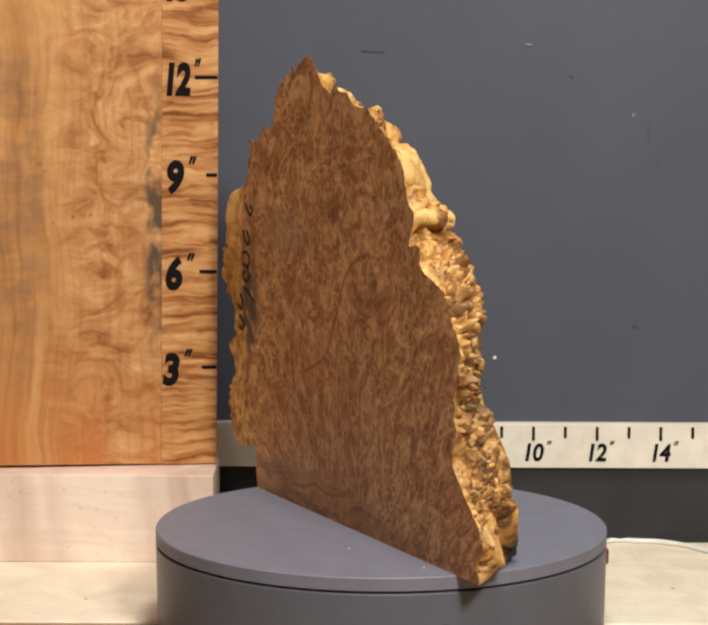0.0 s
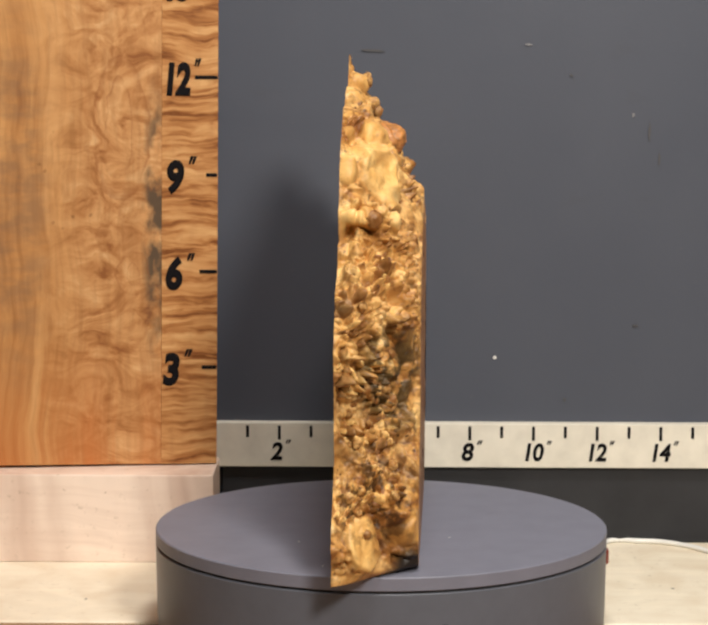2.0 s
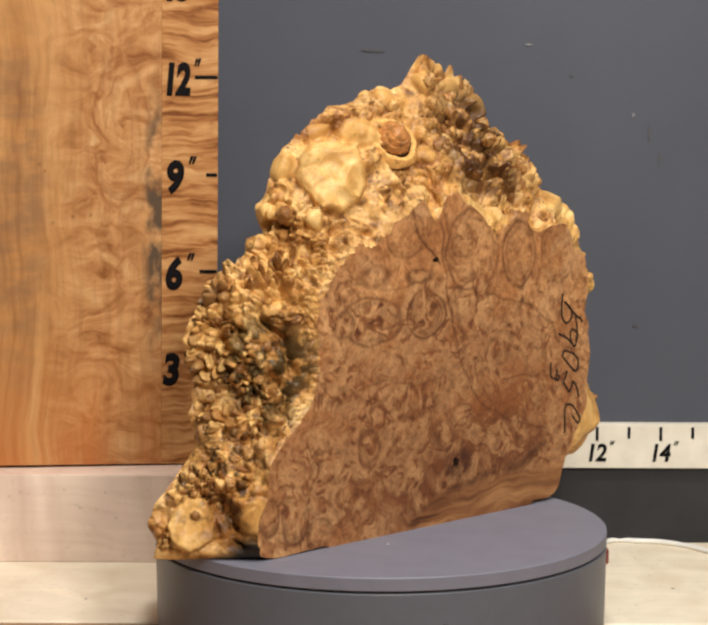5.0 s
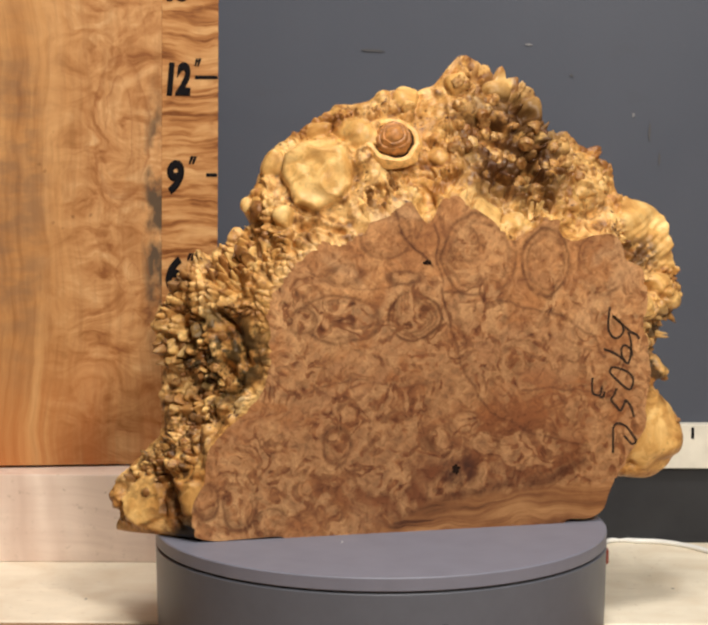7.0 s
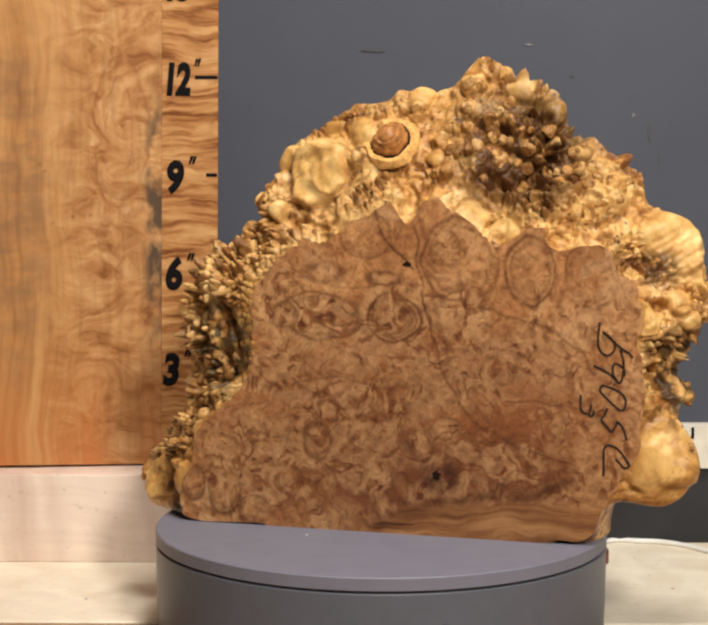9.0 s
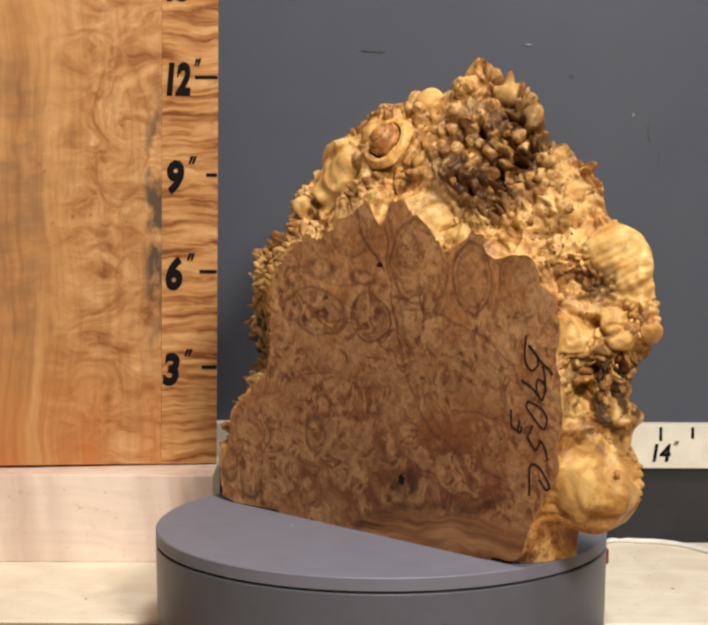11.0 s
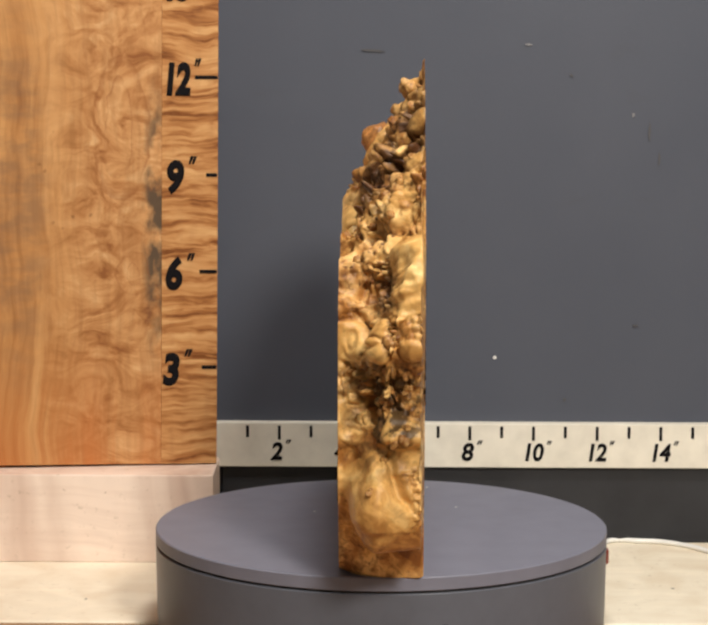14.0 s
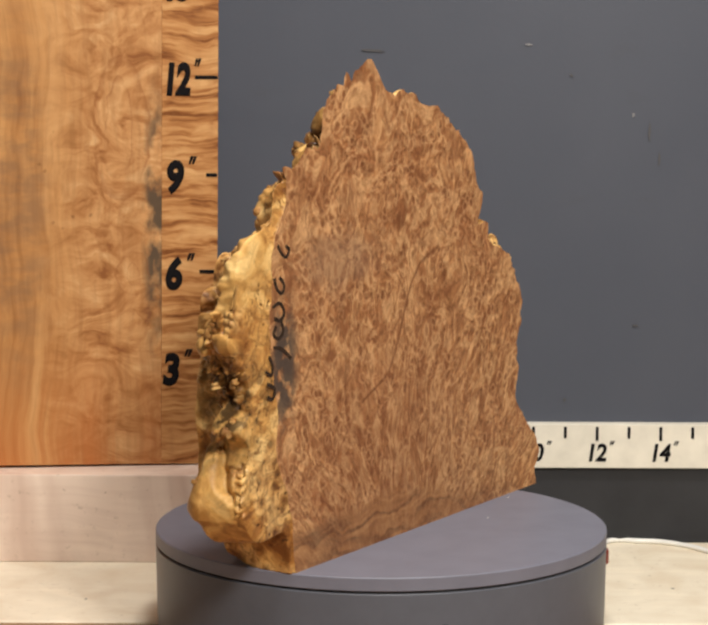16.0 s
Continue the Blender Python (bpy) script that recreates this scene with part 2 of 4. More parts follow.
def burl_rear():
    """Sawn burl: short flame-like curls fanning out from the foot, with dark pips, streaks below."""
    k = Nodes("burl_rear_sawn_face", 0.45, spec=0.3)
    rays = field(k, "rays", "Vector")
    flat = k.stretch((1, 0.1, 1))
    p = k.warp(k.warp(rays, 45, 0.022), 130, 0.009)
    soft = k.noise(24, 4, 0.55, 1.0, vec=flat)
    flame = k.noise(85, 3.5, 0.55, 2.4, vec=p)
    lick = k.noise(190, 3, 0.55, 1.2, vec=p)
    curl = k.math("SINE", k.math("MULTIPLY", k.noise(40, 2, 0.5, 1.6, vec=k.warp(k.warp(rays, 30, 0.03), 110, 0.008)), 26.0))
    tiny = k.noise(260, 4, 0.6, 0.8, vec=p)
    c = k.ramp(soft, (0.30, (0.30, 0.125, 0.048)), (0.44, (0.40, 0.182, 0.072)), (0.56, (0.49, 0.242, 0.102)), (0.70, (0.56, 0.30, 0.135)))
    c = k.mix(k.ramp(curl, (0.1, 0.0), (1.0, 0.6)), c, (0.70, 0.43, 0.215))
    c = k.mix(k.ramp(k.math("MULTIPLY", curl, -1.0), (0.2, 0.0), (1.0, 0.62)), c, (0.20, 0.072, 0.027))
    bands = k.noise(12, 3, 0.55, 1.6, vec=rays)
    c = k.mix(k.ramp(bands, (0.50, 0.0), (0.62, 0.5)), c, (0.31, 0.118, 0.044))
    c = k.mix(k.ramp(flame, (0.47, 0.0), (0.62, 0.5)), c, (0.22, 0.082, 0.031))
    c = k.mix(k.ramp(flame, (0.34, 0.45), (0.46, 0.0)), c, (0.66, 0.39, 0.185))
    c = k.mix(k.ramp(lick, (0.54, 0.0), (0.70, 0.32)), c, (0.17, 0.056, 0.020))
    pips = k.cells(120, k.warp(k.warp(flat, 40, 0.014), 120, 0.006))
    spots = k.math("MULTIPLY", k.ramp(pips, (0.16, 0.5), (0.40, 0.0)), k.ramp(k.noise(30, 3), (0.40, 0.0), (0.54, 0.9)))
    halo = k.math("MULTIPLY", k.ramp(pips, (0.34, 0.0), (0.44, 0.6), (0.58, 0.0)), k.ramp(k.noise(30, 3), (0.40, 0.0), (0.54, 0.9)))
    c = k.mix(halo, c, (0.66, 0.40, 0.20))
    c = k.mix(spots, c, (0.17, 0.056, 0.021))
    c = k.mix(field(k, "line"), c, (0.19, 0.070, 0.026))
    c = k.mix(1.0, c, k.ramp(tiny, (0.34, (1.15, 1.13, 1.10)), (0.50, (0.95, 0.93, 0.90)), (0.68, (0.64, 0.57, 0.50))), "MULTIPLY")
    heart = k.blob((0.03, 0.0, 0.07), (0.15, 0.3, 0.10), k.warp(k.pos, 14, 0.06))
    c = k.mix(k.math("MULTIPLY", heart, 0.22), c, (0.24, 0.075, 0.026))
    foot = k.blob((0.06, 0.0, -0.008), (0.22, 0.3, 0.05), k.warp(k.pos, 22, 0.035))
    grain = k.noise(70, 5, 0.62, 0.8, vec=k.stretch((0.12, 0.2, 1), (0, 10, 0), vec=k.warp(k.pos, 14, 0.05)))
    streak = k.ramp(grain, (0.36, (0.10, 0.036, 0.014)), (0.47, (0.29, 0.125, 0.047)), (0.64, (0.49, 0.26, 0.11)))
    c = k.mix(k.ramp(foot, (0.1, 0.0), (0.45, 0.7)), c, streak)
    dark = k.math("MULTIPLY", k.blob((0.166, 0.02, 0.135), (0.022, 0.05, 0.06)), k.ramp(k.noise(85, 4), (0.40, 0.0), (0.52, 0.9)))
    c = k.mix(dark, c, (0.050, 0.042, 0.038))
    grey = k.math("MULTIPLY", k.blob((0.10, 0.02, 0.195), (0.07, 0.2, 0.032), k.warp(k.pos, 30, 0.05)), 0.4)
    c = k.mix(grey, c, (0.22, 0.13, 0.085))
    return k.done(c, k.math("ADD", tiny, k.math("MULTIPLY", flame, 0.6)), 0.2, 0.0006, k.ramp(soft, (0.3, 0.56), (0.7, 0.42)))


def burl_bark(name="burl_live_edge", knob=False):
    """The natural outside of the burl: golden, waxy, with brown buds and black rot in places."""
    k = Nodes(name, 0.42, spec=0.3)
    if knob:
        info = k.t.nodes.new("ShaderNodeObjectInfo")
        move = k.t.nodes.new("ShaderNodeVectorMath")
        move.operation = "ADD"
        k.put(move.inputs[0], k.stretch((0.012, 0.012, 0.014)))
        k.put(move.inputs[1], info.outputs["Random"])
        k.pos = move.outputs[0]
    p = k.warp(k.warp(k.pos, 55, 0.012), 180, 0.004)
    big = k.noise(26, 5, 0.6, 1.4, vec=p)
    fine = k.noise(170, 5, 0.68, 0.9, vec=p)
    buds = k.cells(105, p)
    small = k.cells(210, p)
    patch = k.noise(28, 3, 0.55, 0.5)
    flow = k.math("SINE", k.math("MULTIPLY", k.noise(26, 2.5, 0.5, 1.5, vec=p), 40.0))
    c = k.ramp(big, (0.32, (0.20, 0.070, 0.014)), (0.42, (0.43, 0.195, 0.050)), (0.52, (0.68, 0.385, 0.120)), (0.66, (0.88, 0.60, 0.25)))
    c = k.mix(k.ramp(flow, (0.55, 0.0), (1.0, 0.5)), c, (0.33, 0.14, 0.036))
    bud = k.ramp(buds, (0.10, (0.05, 0.017, 0.006)), (0.25, (0.20, 0.078, 0.02)), (0.42, (0.56, 0.30, 0.10)), (0.65, (0.74, 0.46, 0.18)))
    c = k.mix(k.math("MULTIPLY", k.ramp(patch, (0.48, 0.0), (0.56, 1.0)), 0.75), c, bud)
    spot = k.math("MULTIPLY", k.ramp(small, (0.14, 0.95), (0.34, 0.0)), k.ramp(k.noise(40, 3), (0.49, 0.0), (0.56, 1.0)))
    c = k.mix(spot, c, (0.075, 0.026, 0.008))
    c = k.mix(k.ramp(fine, (0.53, 0.0), (0.67, 0.7)), c, (0.15, 0.052, 0.012))
    seams = k.cells(80, k.warp(p, 70, 0.006), feature="DISTANCE_TO_EDGE")
    crack = k.cells(170, p, feature="DISTANCE_TO_EDGE")
    c = k.mix(k.math("MULTIPLY", k.ramp(seams, (0.02, 0.5), (0.12, 0.0)), k.ramp(k.noise(20, 3), (0.46, 0.0), (0.56, 0.8))), c, (0.095, 0.030, 0.008))
    c = k.mix(k.math("MULTIPLY", k.ramp(crack, (0.02, 0.22), (0.13, 0.0)), k.ramp(k.noise(33, 3), (0.51, 0.0), (0.60, 0.75))), c, (0.11, 0.036, 0.009))
    if knob:
        c = k.mix(k.ramp(info.outputs["Random"], (0.0, 0.85), (0.75, 0.1)), c, (0.17, 0.060, 0.014))
    if not knob:
        lit = k.ramp(field(k, "tone"), (0.0, (0.075, 0.023, 0.006)), (0.3, (0.25, 0.092, 0.021)), (0.6, (0.58, 0.295, 0.080)), (0.85, (0.88, 0.56, 0.20)))
        lit = k.mix(k.ramp(fine, (0.5, 0.0), (0.66, 0.6)), lit, (0.22, 0.085, 0.022))
        c = k.mix(k.math("MULTIPLY", field(k, "bud"), 0.72), c, lit)
        calm = field(k, "calm")
        c = k.mix(k.math("MULTIPLY", calm, 0.62), c, k.ramp(big, (0.3, (0.50, 0.245, 0.062)), (0.5, (0.74, 0.44, 0.14)), (0.66, (0.90, 0.62, 0.25))))
        for centre, size, scale, lo, hi, top, tone in (((0.098, 0.0, 0.262), (0.068, 0.08, 0.062), 70, 0.34, 0.47, 0.93, (0.058, 0.019, 0.005)),
                                                       ((-0.115, -0.010, 0.122), (0.055, 0.040, 0.052), 90, 0.44, 0.53, 0.9, (0.040, 0.026, 0.009)),
                                                       ((0.21, 0.0, 0.115), (0.05, 0.05, 0.05), 85, 0.46, 0.56, 0.9, (0.045, 0.024, 0.011)),
                                                       ((0.19, 0.0, 0.185), (0.02, 0.03, 0.018), 110, 0.44, 0.52, 0.85, (0.09, 0.04, 0.015)),
                                                       ((-0.15, 0.0, 0.05), (0.045, 0.05, 0.05), 100, 0.50, 0.58, 0.85, (0.07, 0.032, 0.012))):
            m = k.math("MULTIPLY", k.blob(centre, size), k.ramp(k.noise(scale, 4), (lo, 0.0), (hi, top)))
            c = k.mix(m, c, tone)
        c = k.mix(k.blob((-0.144, -0.024, 0.004), (0.024, 0.022, 0.018)), c, (0.02, 0.013, 0.009))
    return k.done(c, k.math("ADD", fine, k.math("MULTIPLY", small, 0.5)), 0.3, 0.0010, k.ramp(fine, (0.3, 0.30), (0.7, 0.52)))


WALL = grey_paint()
HONEY = figured_maple()
CURLY = curly_strip()
PALE = pale_maple()
PLANK = pale_maple("cream_plank", (0.88, 0.80, 0.65), (0.78, 0.67, 0.51), 0.0)
BROWN = pale_maple("brown_bench_wood", (0.40, 0.25, 0.14), (0.27, 0.15, 0.08), 0.0)
STRIP = plain("off_white_strip", (0.70, 0.67, 0.59), 0.55, 0, 0.12, 45)
INK = plain("black_marker_ink", (0.008, 0.007, 0.008), 0.8, 0, 0.2, 200, 0.1, 0.08)
PENINK = plain("faded_pen_ink", (0.035, 0.022, 0.016), 0.75, 0, 0.4, 300, 0.1, 0.1)
GREY = plain("grey_turntable_plastic", (0.110, 0.120, 0.150), 0.42, 0, 0.05, 90, 0.05)
PLATE = plain("grey_platter_rubber", (0.182, 0.188, 0.242), 0.48, 0, 0.07, 45, 0.08)
GAP = plain("dark_gap", (0.02, 0.02, 0.022), 0.7)
WHITE = plain("white_cable_plastic", (0.8, 0.8, 0.78), 0.35, 0, 0.03)
RED = plain("red_plastic", (0.22, 0.045, 0.03), 0.35, 0, 0.1)
WORN = plain("worn_paint", (0.22, 0.22, 0.23), 0.6)
CHIP = plain("bare_white_chip", (0.72, 0.72, 0.70), 0.6)
SCUFF = plain("dark_scuff", (0.075, 0.075, 0.082), 0.6)
# near-black that stands in for the shade below the wall ruler
RULER_SHADE = plain("ruler_shade", (0.030, 0.031, 0.035), 0.6, 0, 0.2, 30, 0.1, 0.2)
PLASTER = plain("white_plaster", (0.5, 0.5, 0.5), 0.8, 0, 0.05, 20)
FLOOR = plain("grey_concrete", (0.26, 0.25, 0.24), 0.75, 0, 0.15, 12)
FACE_A = burl_front()
FACE_B = burl_rear()
BARK = burl_bark()
KNOB = burl_bark("burl_knob_wood", True)
BULB = plain("brown_bulb_wood", (0.36, 0.155, 0.045), 0.42, 0, 0.7, 3.2, 0.3, 0.35)
RIM = plain("pale_burl_wood", (0.64, 0.36, 0.115), 0.42, 0, 0.5, 3.0, 0.3, 0.3)
# near-black for the hole flake, the knot and the groove round the bulb
DARK = plain("near_black", (0.018, 0.010, 0.007), 0.9, 0, 0.3, 200, 0.2, 0.05)


# ---- mesh helpers ----
def part(name, bm, material, parent=None, label=""):
    me = bpy.data.meshes.new(name)
    bm.to_mesh(me)
    bm.free()
    me.materials.append(material)
    ob = new(name, me)
    if parent:
        ob.parent = parent
    return tagged(ob, label)


def box(x0, x1, y0, y1, z0, z1, bevel=0.002, seg=2):
    bm = bmesh.new()
    bmesh.ops.create_cube(bm, size=1, matrix=Matrix.Translation(((x0 + x1) / 2, (y0 + y1) / 2, (z0 + z1) / 2)) @ Matrix.Diagonal((x1 - x0, y1 - y0, z1 - z0, 1)))
    if bevel:
        bmesh.ops.bevel(bm, geom=bm.edges[:], offset=bevel, segments=seg, affect="EDGES", profile=0.6)
    return bm


def lathe(profile, steps=160):
    """A body of revolution round z from (radius, height) pairs, closed on the axis."""
    bm = bmesh.new()
    rings = []
    for r, z in profile:
        if r < 1e-6:
            rings.append([bm.verts.new((0, 0, z))])
        else:
            rings.append([bm.verts.new((r * math.cos(2 * math.pi * i / steps), r * math.sin(2 * math.pi * i / steps), z)) for i in range(steps)])
    for a, b in zip(rings, rings[1:]):
        for i in range(steps):
            j = (i + 1) % steps
            q = [a[i % len(a)], a[j % len(a)], b[j % len(b)], b[i % len(b)]]
            q = list(dict.fromkeys(q))
            if len(q) > 2:
                bm.faces.new(q)
    bmesh.ops.recalc_face_normals(bm, faces=bm.faces[:])
    for f in bm.faces:
        f.smooth = True
    for e in bm.edges:
        e.smooth = not (len(e.link_faces) == 2 and e.calc_face_angle(0) > 0.6)
    return bm


def tube(points, radius, steps=10):
    bm = bmesh.new()
    rings = []
    pts = [Vector(q) for q in points]
    for i, q in enumerate(pts):
        way = (pts[min(i + 1, len(pts) - 1)] - pts[max(i - 1, 0)]).normalized()
        turn = way.to_track_quat("Z", "Y").to_matrix()
        rings.append([bm.verts.new(q + turn @ Vector((radius * math.cos(2 * math.pi * s / steps), radius * math.sin(2 * math.pi * s / steps), 0))) for s in range(steps)])
    for a, b in zip(rings, rings[1:]):
        for s in range(steps):
            bm.faces.new((a[s], a[(s + 1) % steps], b[(s + 1) % steps], b[s])).smooth = True
    bm.faces.new(rings[0][::-1])
    bm.faces.new(rings[-1])
    return bm


def lettering(name, text, height, m, parent, material=INK, shear=0.2, bold=0.0, wide=1.0):
    """Flat raised writing facing -y, its lower left corner at the pose m."""
    data = bpy.data.curves.new(name, "FONT")
    data.body, data.size, data.shear, data.extrude, data.bevel_depth, data.bevel_resolution = text, height * 1.38, shear, 0.0006, bold, 1
    data.space_character = 0.95
    tmp = new("tmp_text", data)
    bpy.context.view_layer.update()
    me = bpy.data.meshes.new_from_object(tmp.evaluated_get(bpy.context.evaluated_depsgraph_get()))
    bpy.data.objects.remove(tmp)
    me.name = name
    me.name = name
    me.transform(m @ pose(0, 0, 0, 90) @ Matrix.Diagonal((wide, 1, 0.3, 1)))
    me.materials.clear()
    me.materials.append(material)
    ob = new(name, me)
    ob.parent = parent
    return ob


def inches(number, height, m, parent, **kw):
    """A number with a small raised inch mark after it."""
    ob = lettering("number", str(number), height, m, parent, **kw)
    right = max(v.co.x for v in ob.data.vertices)
    kw["shear"], kw["bold"] = 0.45, kw["bold"] * 0.3
    lettering("inch_mark", '"', height * 0.62, Matrix.Translation((right - m.translation.x - 0.0006, 0, height * 0.52)) @ m, parent, **kw)


def rag(rx, rz, seed, thick=0.0006, n=18):
    """A small ragged flake facing -y."""
    rnd = random.Random(seed)
    bm = bmesh.new()
    ring = [bm.verts.new((rx * math.cos(a) * k, 0, rz * math.sin(a) * k)) for a, k in ((2 * math.pi * i / n, rnd.uniform(0.6, 1.1)) for i in range(n))]
    f = bm.faces.new(ring)
    ext = bmesh.ops.extrude_face_region(bm, geom=[f])
    bmesh.ops.translate(bm, vec=(0, -thick, 0), verts=[v for v in ext["geom"] if isinstance(v, bmesh.types.BMVert)])
    bmesh.ops.recalc_face_normals(bm, faces=bm.faces[:])
    return bm


# ---- the room ----
WY = 0.256          # front of the grey wall
TZ = -0.070         # top of the shelf planks


def setting(name, bm, material, label):
    return tagged(part(name, bm, material), label, name.split("_")[0], kind="structure")


def build_room():
    back = setting("wall_north", box(-1.6, 1.6, WY, WY + 0.1, -0.97, 1.5, 0), WALL, "grey painted wall with scuffs and chips")
    setting("wall_south", box(-1.6, 1.6, -2.7, -2.6, -0.97, 1.5, 0), PLASTER, "plain white plastered wall behind the camera")
    setting("wall_west", box(-1.7, -1.6, -2.7, WY + 0.1, -0.97, 1.5, 0), PLASTER, "plain white plastered side wall")
    setting("wall_east", box(1.6, 1.7, -2.7, WY + 0.1, -0.97, 1.5, 0), PLASTER, "plain white plastered side wall")
    setting("ceiling", box(-1.7, 1.7, -2.7, WY + 0.1, 1.5, 1.6, 0), PLASTER, "plain white ceiling")
    setting("floor", box(-1.7, 1.7, -2.7, WY + 0.1, -1.07, -0.97, 0), FLOOR, "grey concrete floor")
    # added dark strip: colours in the shade the wall ruler throws below itself
    setting("baseboard", box(-0.1285, 1.59, WY - 0.006, WY - 0.0005, TZ + 0.0005, -0.0090, 0.0006), RULER_SHADE, "dark strip coloured as the shade under the wall ruler")
    marks = ((0.113, 0.327, 0.003, 0.0010, WORN, "paint_chip"), (0.196, 0.272, 0.0012, 0.0020, WORN, "paint_chip"), (0.147, 0.303, 0.0014, 0.0014, SCUFF, "scuff"),
             (0.089, 0.079, 0.0016, 0.0016, CHIP, "paint_chip"), (-0.009, 0.322, 0.010, 0.0014, SCUFF, "scuff"), (0.209, 0.258, 0.0012, 0.008, SCUFF, "scuff"), (0.217, 0.238, 0.001, 0.006, SCUFF, "scuff"),
             (0.20, 0.105, 0.003, 0.001, SCUFF, "scuff"), (0.145, 0.045, 0.0015, 0.002, SCUFF, "scuff"))
    for i, (x, z, rx, rz, mat, name) in enumerate(marks):
        part(name, rag(rx, rz, i), mat, back).location = (x, WY - 0.0002, z)


def build_bench():
    bench = tagged(new("workbench"), "brown wooden workbench under the shelf plank", "workbench")
    part("bench_top", box(-1.2, 1.2, -0.5, -0.004, TZ - 0.038, TZ - 0.0005, 0.002), BROWN, bench)
    part("rear_rail", box(-1.2, 1.2, -0.003, WY - 0.003, TZ - 0.06, TZ - 0.0225, 0.002), BROWN, bench)
    for x in (-1.14, 1.14):
        for y in (-0.46, 0.21):
            part("leg", box(x - 0.04, x + 0.04, y - 0.035, y + 0.035, -0.97, TZ - 0.061, 0.003), BROWN, bench)
    plank = part("shelf_plank", box(-1.2, 1.2, -0.002, WY - 0.002, TZ - 0.022, TZ, 0.0025, 3), PLANK)
    for i, (x, y, rx, ry) in enumerate(((0.262, 0.055, 0.0016, 0.001), (0.255, 0.028, 0.003, 0.0008), (0.248, 0.03, 0.0012, 0.0008), (-0.215, 0.06, 0.001, 0.001), (0.215, 0.10, 0.0012, 0.0007))):
        part("dark_speck", rag(rx, ry, 90 + i, 0.0004), SCUFF, plank).matrix_basis = Matrix.Translation((x, y, TZ - 0.0001)) @ pose(0, 0, 0, -90)
    tagged(plank, "cream coloured wooden plank with small specks", "plank")


def build_board():
    """The tall ruler: a wide figured plank with a curly strip on its edge, on a pale maple block."""
    block = part("maple_block", box(-0.48, -0.1303, 0.1736, 0.2475, TZ, -0.0012, 0.0012, 2), PALE)
    tagged(block, "pale rippled maple block under the ruler board", "wood block")
    ruler = tagged(new("ruler_board"), "tall honey-coloured figured wood ruler board with inch marks", "ruler board")
    part("wide_plank", box(-0.48, -0.1740, 0.2182, 0.2385, -0.0004, 0.62, 0.0003), HONEY, ruler, "honey plank with curling figure and dark bark streak")
    strip = part("curly_strip", box(-0.1740, -0.1307, 0.2176, 0.2385, -0.0004, 0.62, 0.0003), CURLY, ruler, "honey strip with tiger stripes")
    y = 0.2174
    for inch, text, x, wide, tick in ((3, '3', -0.1735, 0.80, 0.0115), (6, '6', -0.1715, 0.78, 0.0135), (9, '9', -0.1710, 0.78, 0.0085), (12, '12', -0.1735, 0.66, 0.0175), (15, '15', -0.1735, 0.66, 0.0175)):
        z = inch * 0.02508 + 0.0008
        inches(text, 0.0235, pose(x, y, z - 0.0125 - 0.003 * (inch == 15)), strip, bold=0.0017, shear=0.12, wide=wide)
        part("tick", box(-0.1312 - tick, -0.1312, y - 0.0004, y + 0.001, z - 0.0013, z + 0.0015, 0.0004), INK, strip)
    ruler.matrix_world = Matrix.Translation((-0.1307, 0, 0)) @ pose(0, 0, 0, 0, 0.55, 0) @ Matrix.Translation((0.1307, 0, 0))
    # it stands a little askew on the block
    ruler.matrix_world = Matrix.Translation((-0.1307, 0.2176, 0)) @ pose(0, 0, 0, 0, 0, 7.5) @ Matrix.Translation((0.1307, -0.2176, 0)) @ ruler.matrix_world


def build_strip():
    """The flat ruler along the wall."""
    y0, z0, z1 = WY - 0.011, -0.0083, 0.0272
    x0 = -0.1331
    rule = tagged(new("wall_ruler"), "off-white wooden strip with handwritten inch marks on the wall", "ruler")
    part("strip", box(x0, 0.62, y0, WY, z0, z1, 0.0007), STRIP, rule)
    inch = 0.0253
    for i in range(1, 28):
        x = x0 + i * inch
        part("tick", box(x - 0.0012, x + 0.0012, y0 - 0.0004, y0 + 0.0005, z1 - 0.0135 + 0.002 * (i % 2), z1 - 0.0022, 0.0003), INK, rule)
        if i % 2 == 0:
            inches(i, 0.0140, pose(x - 0.0070 - 0.0022 * (i > 9), y0 - 0.0002, z0 + 0.0060), rule, bold=0.0006, shear=0.16, wide=0.88 if i > 9 else 0.95)


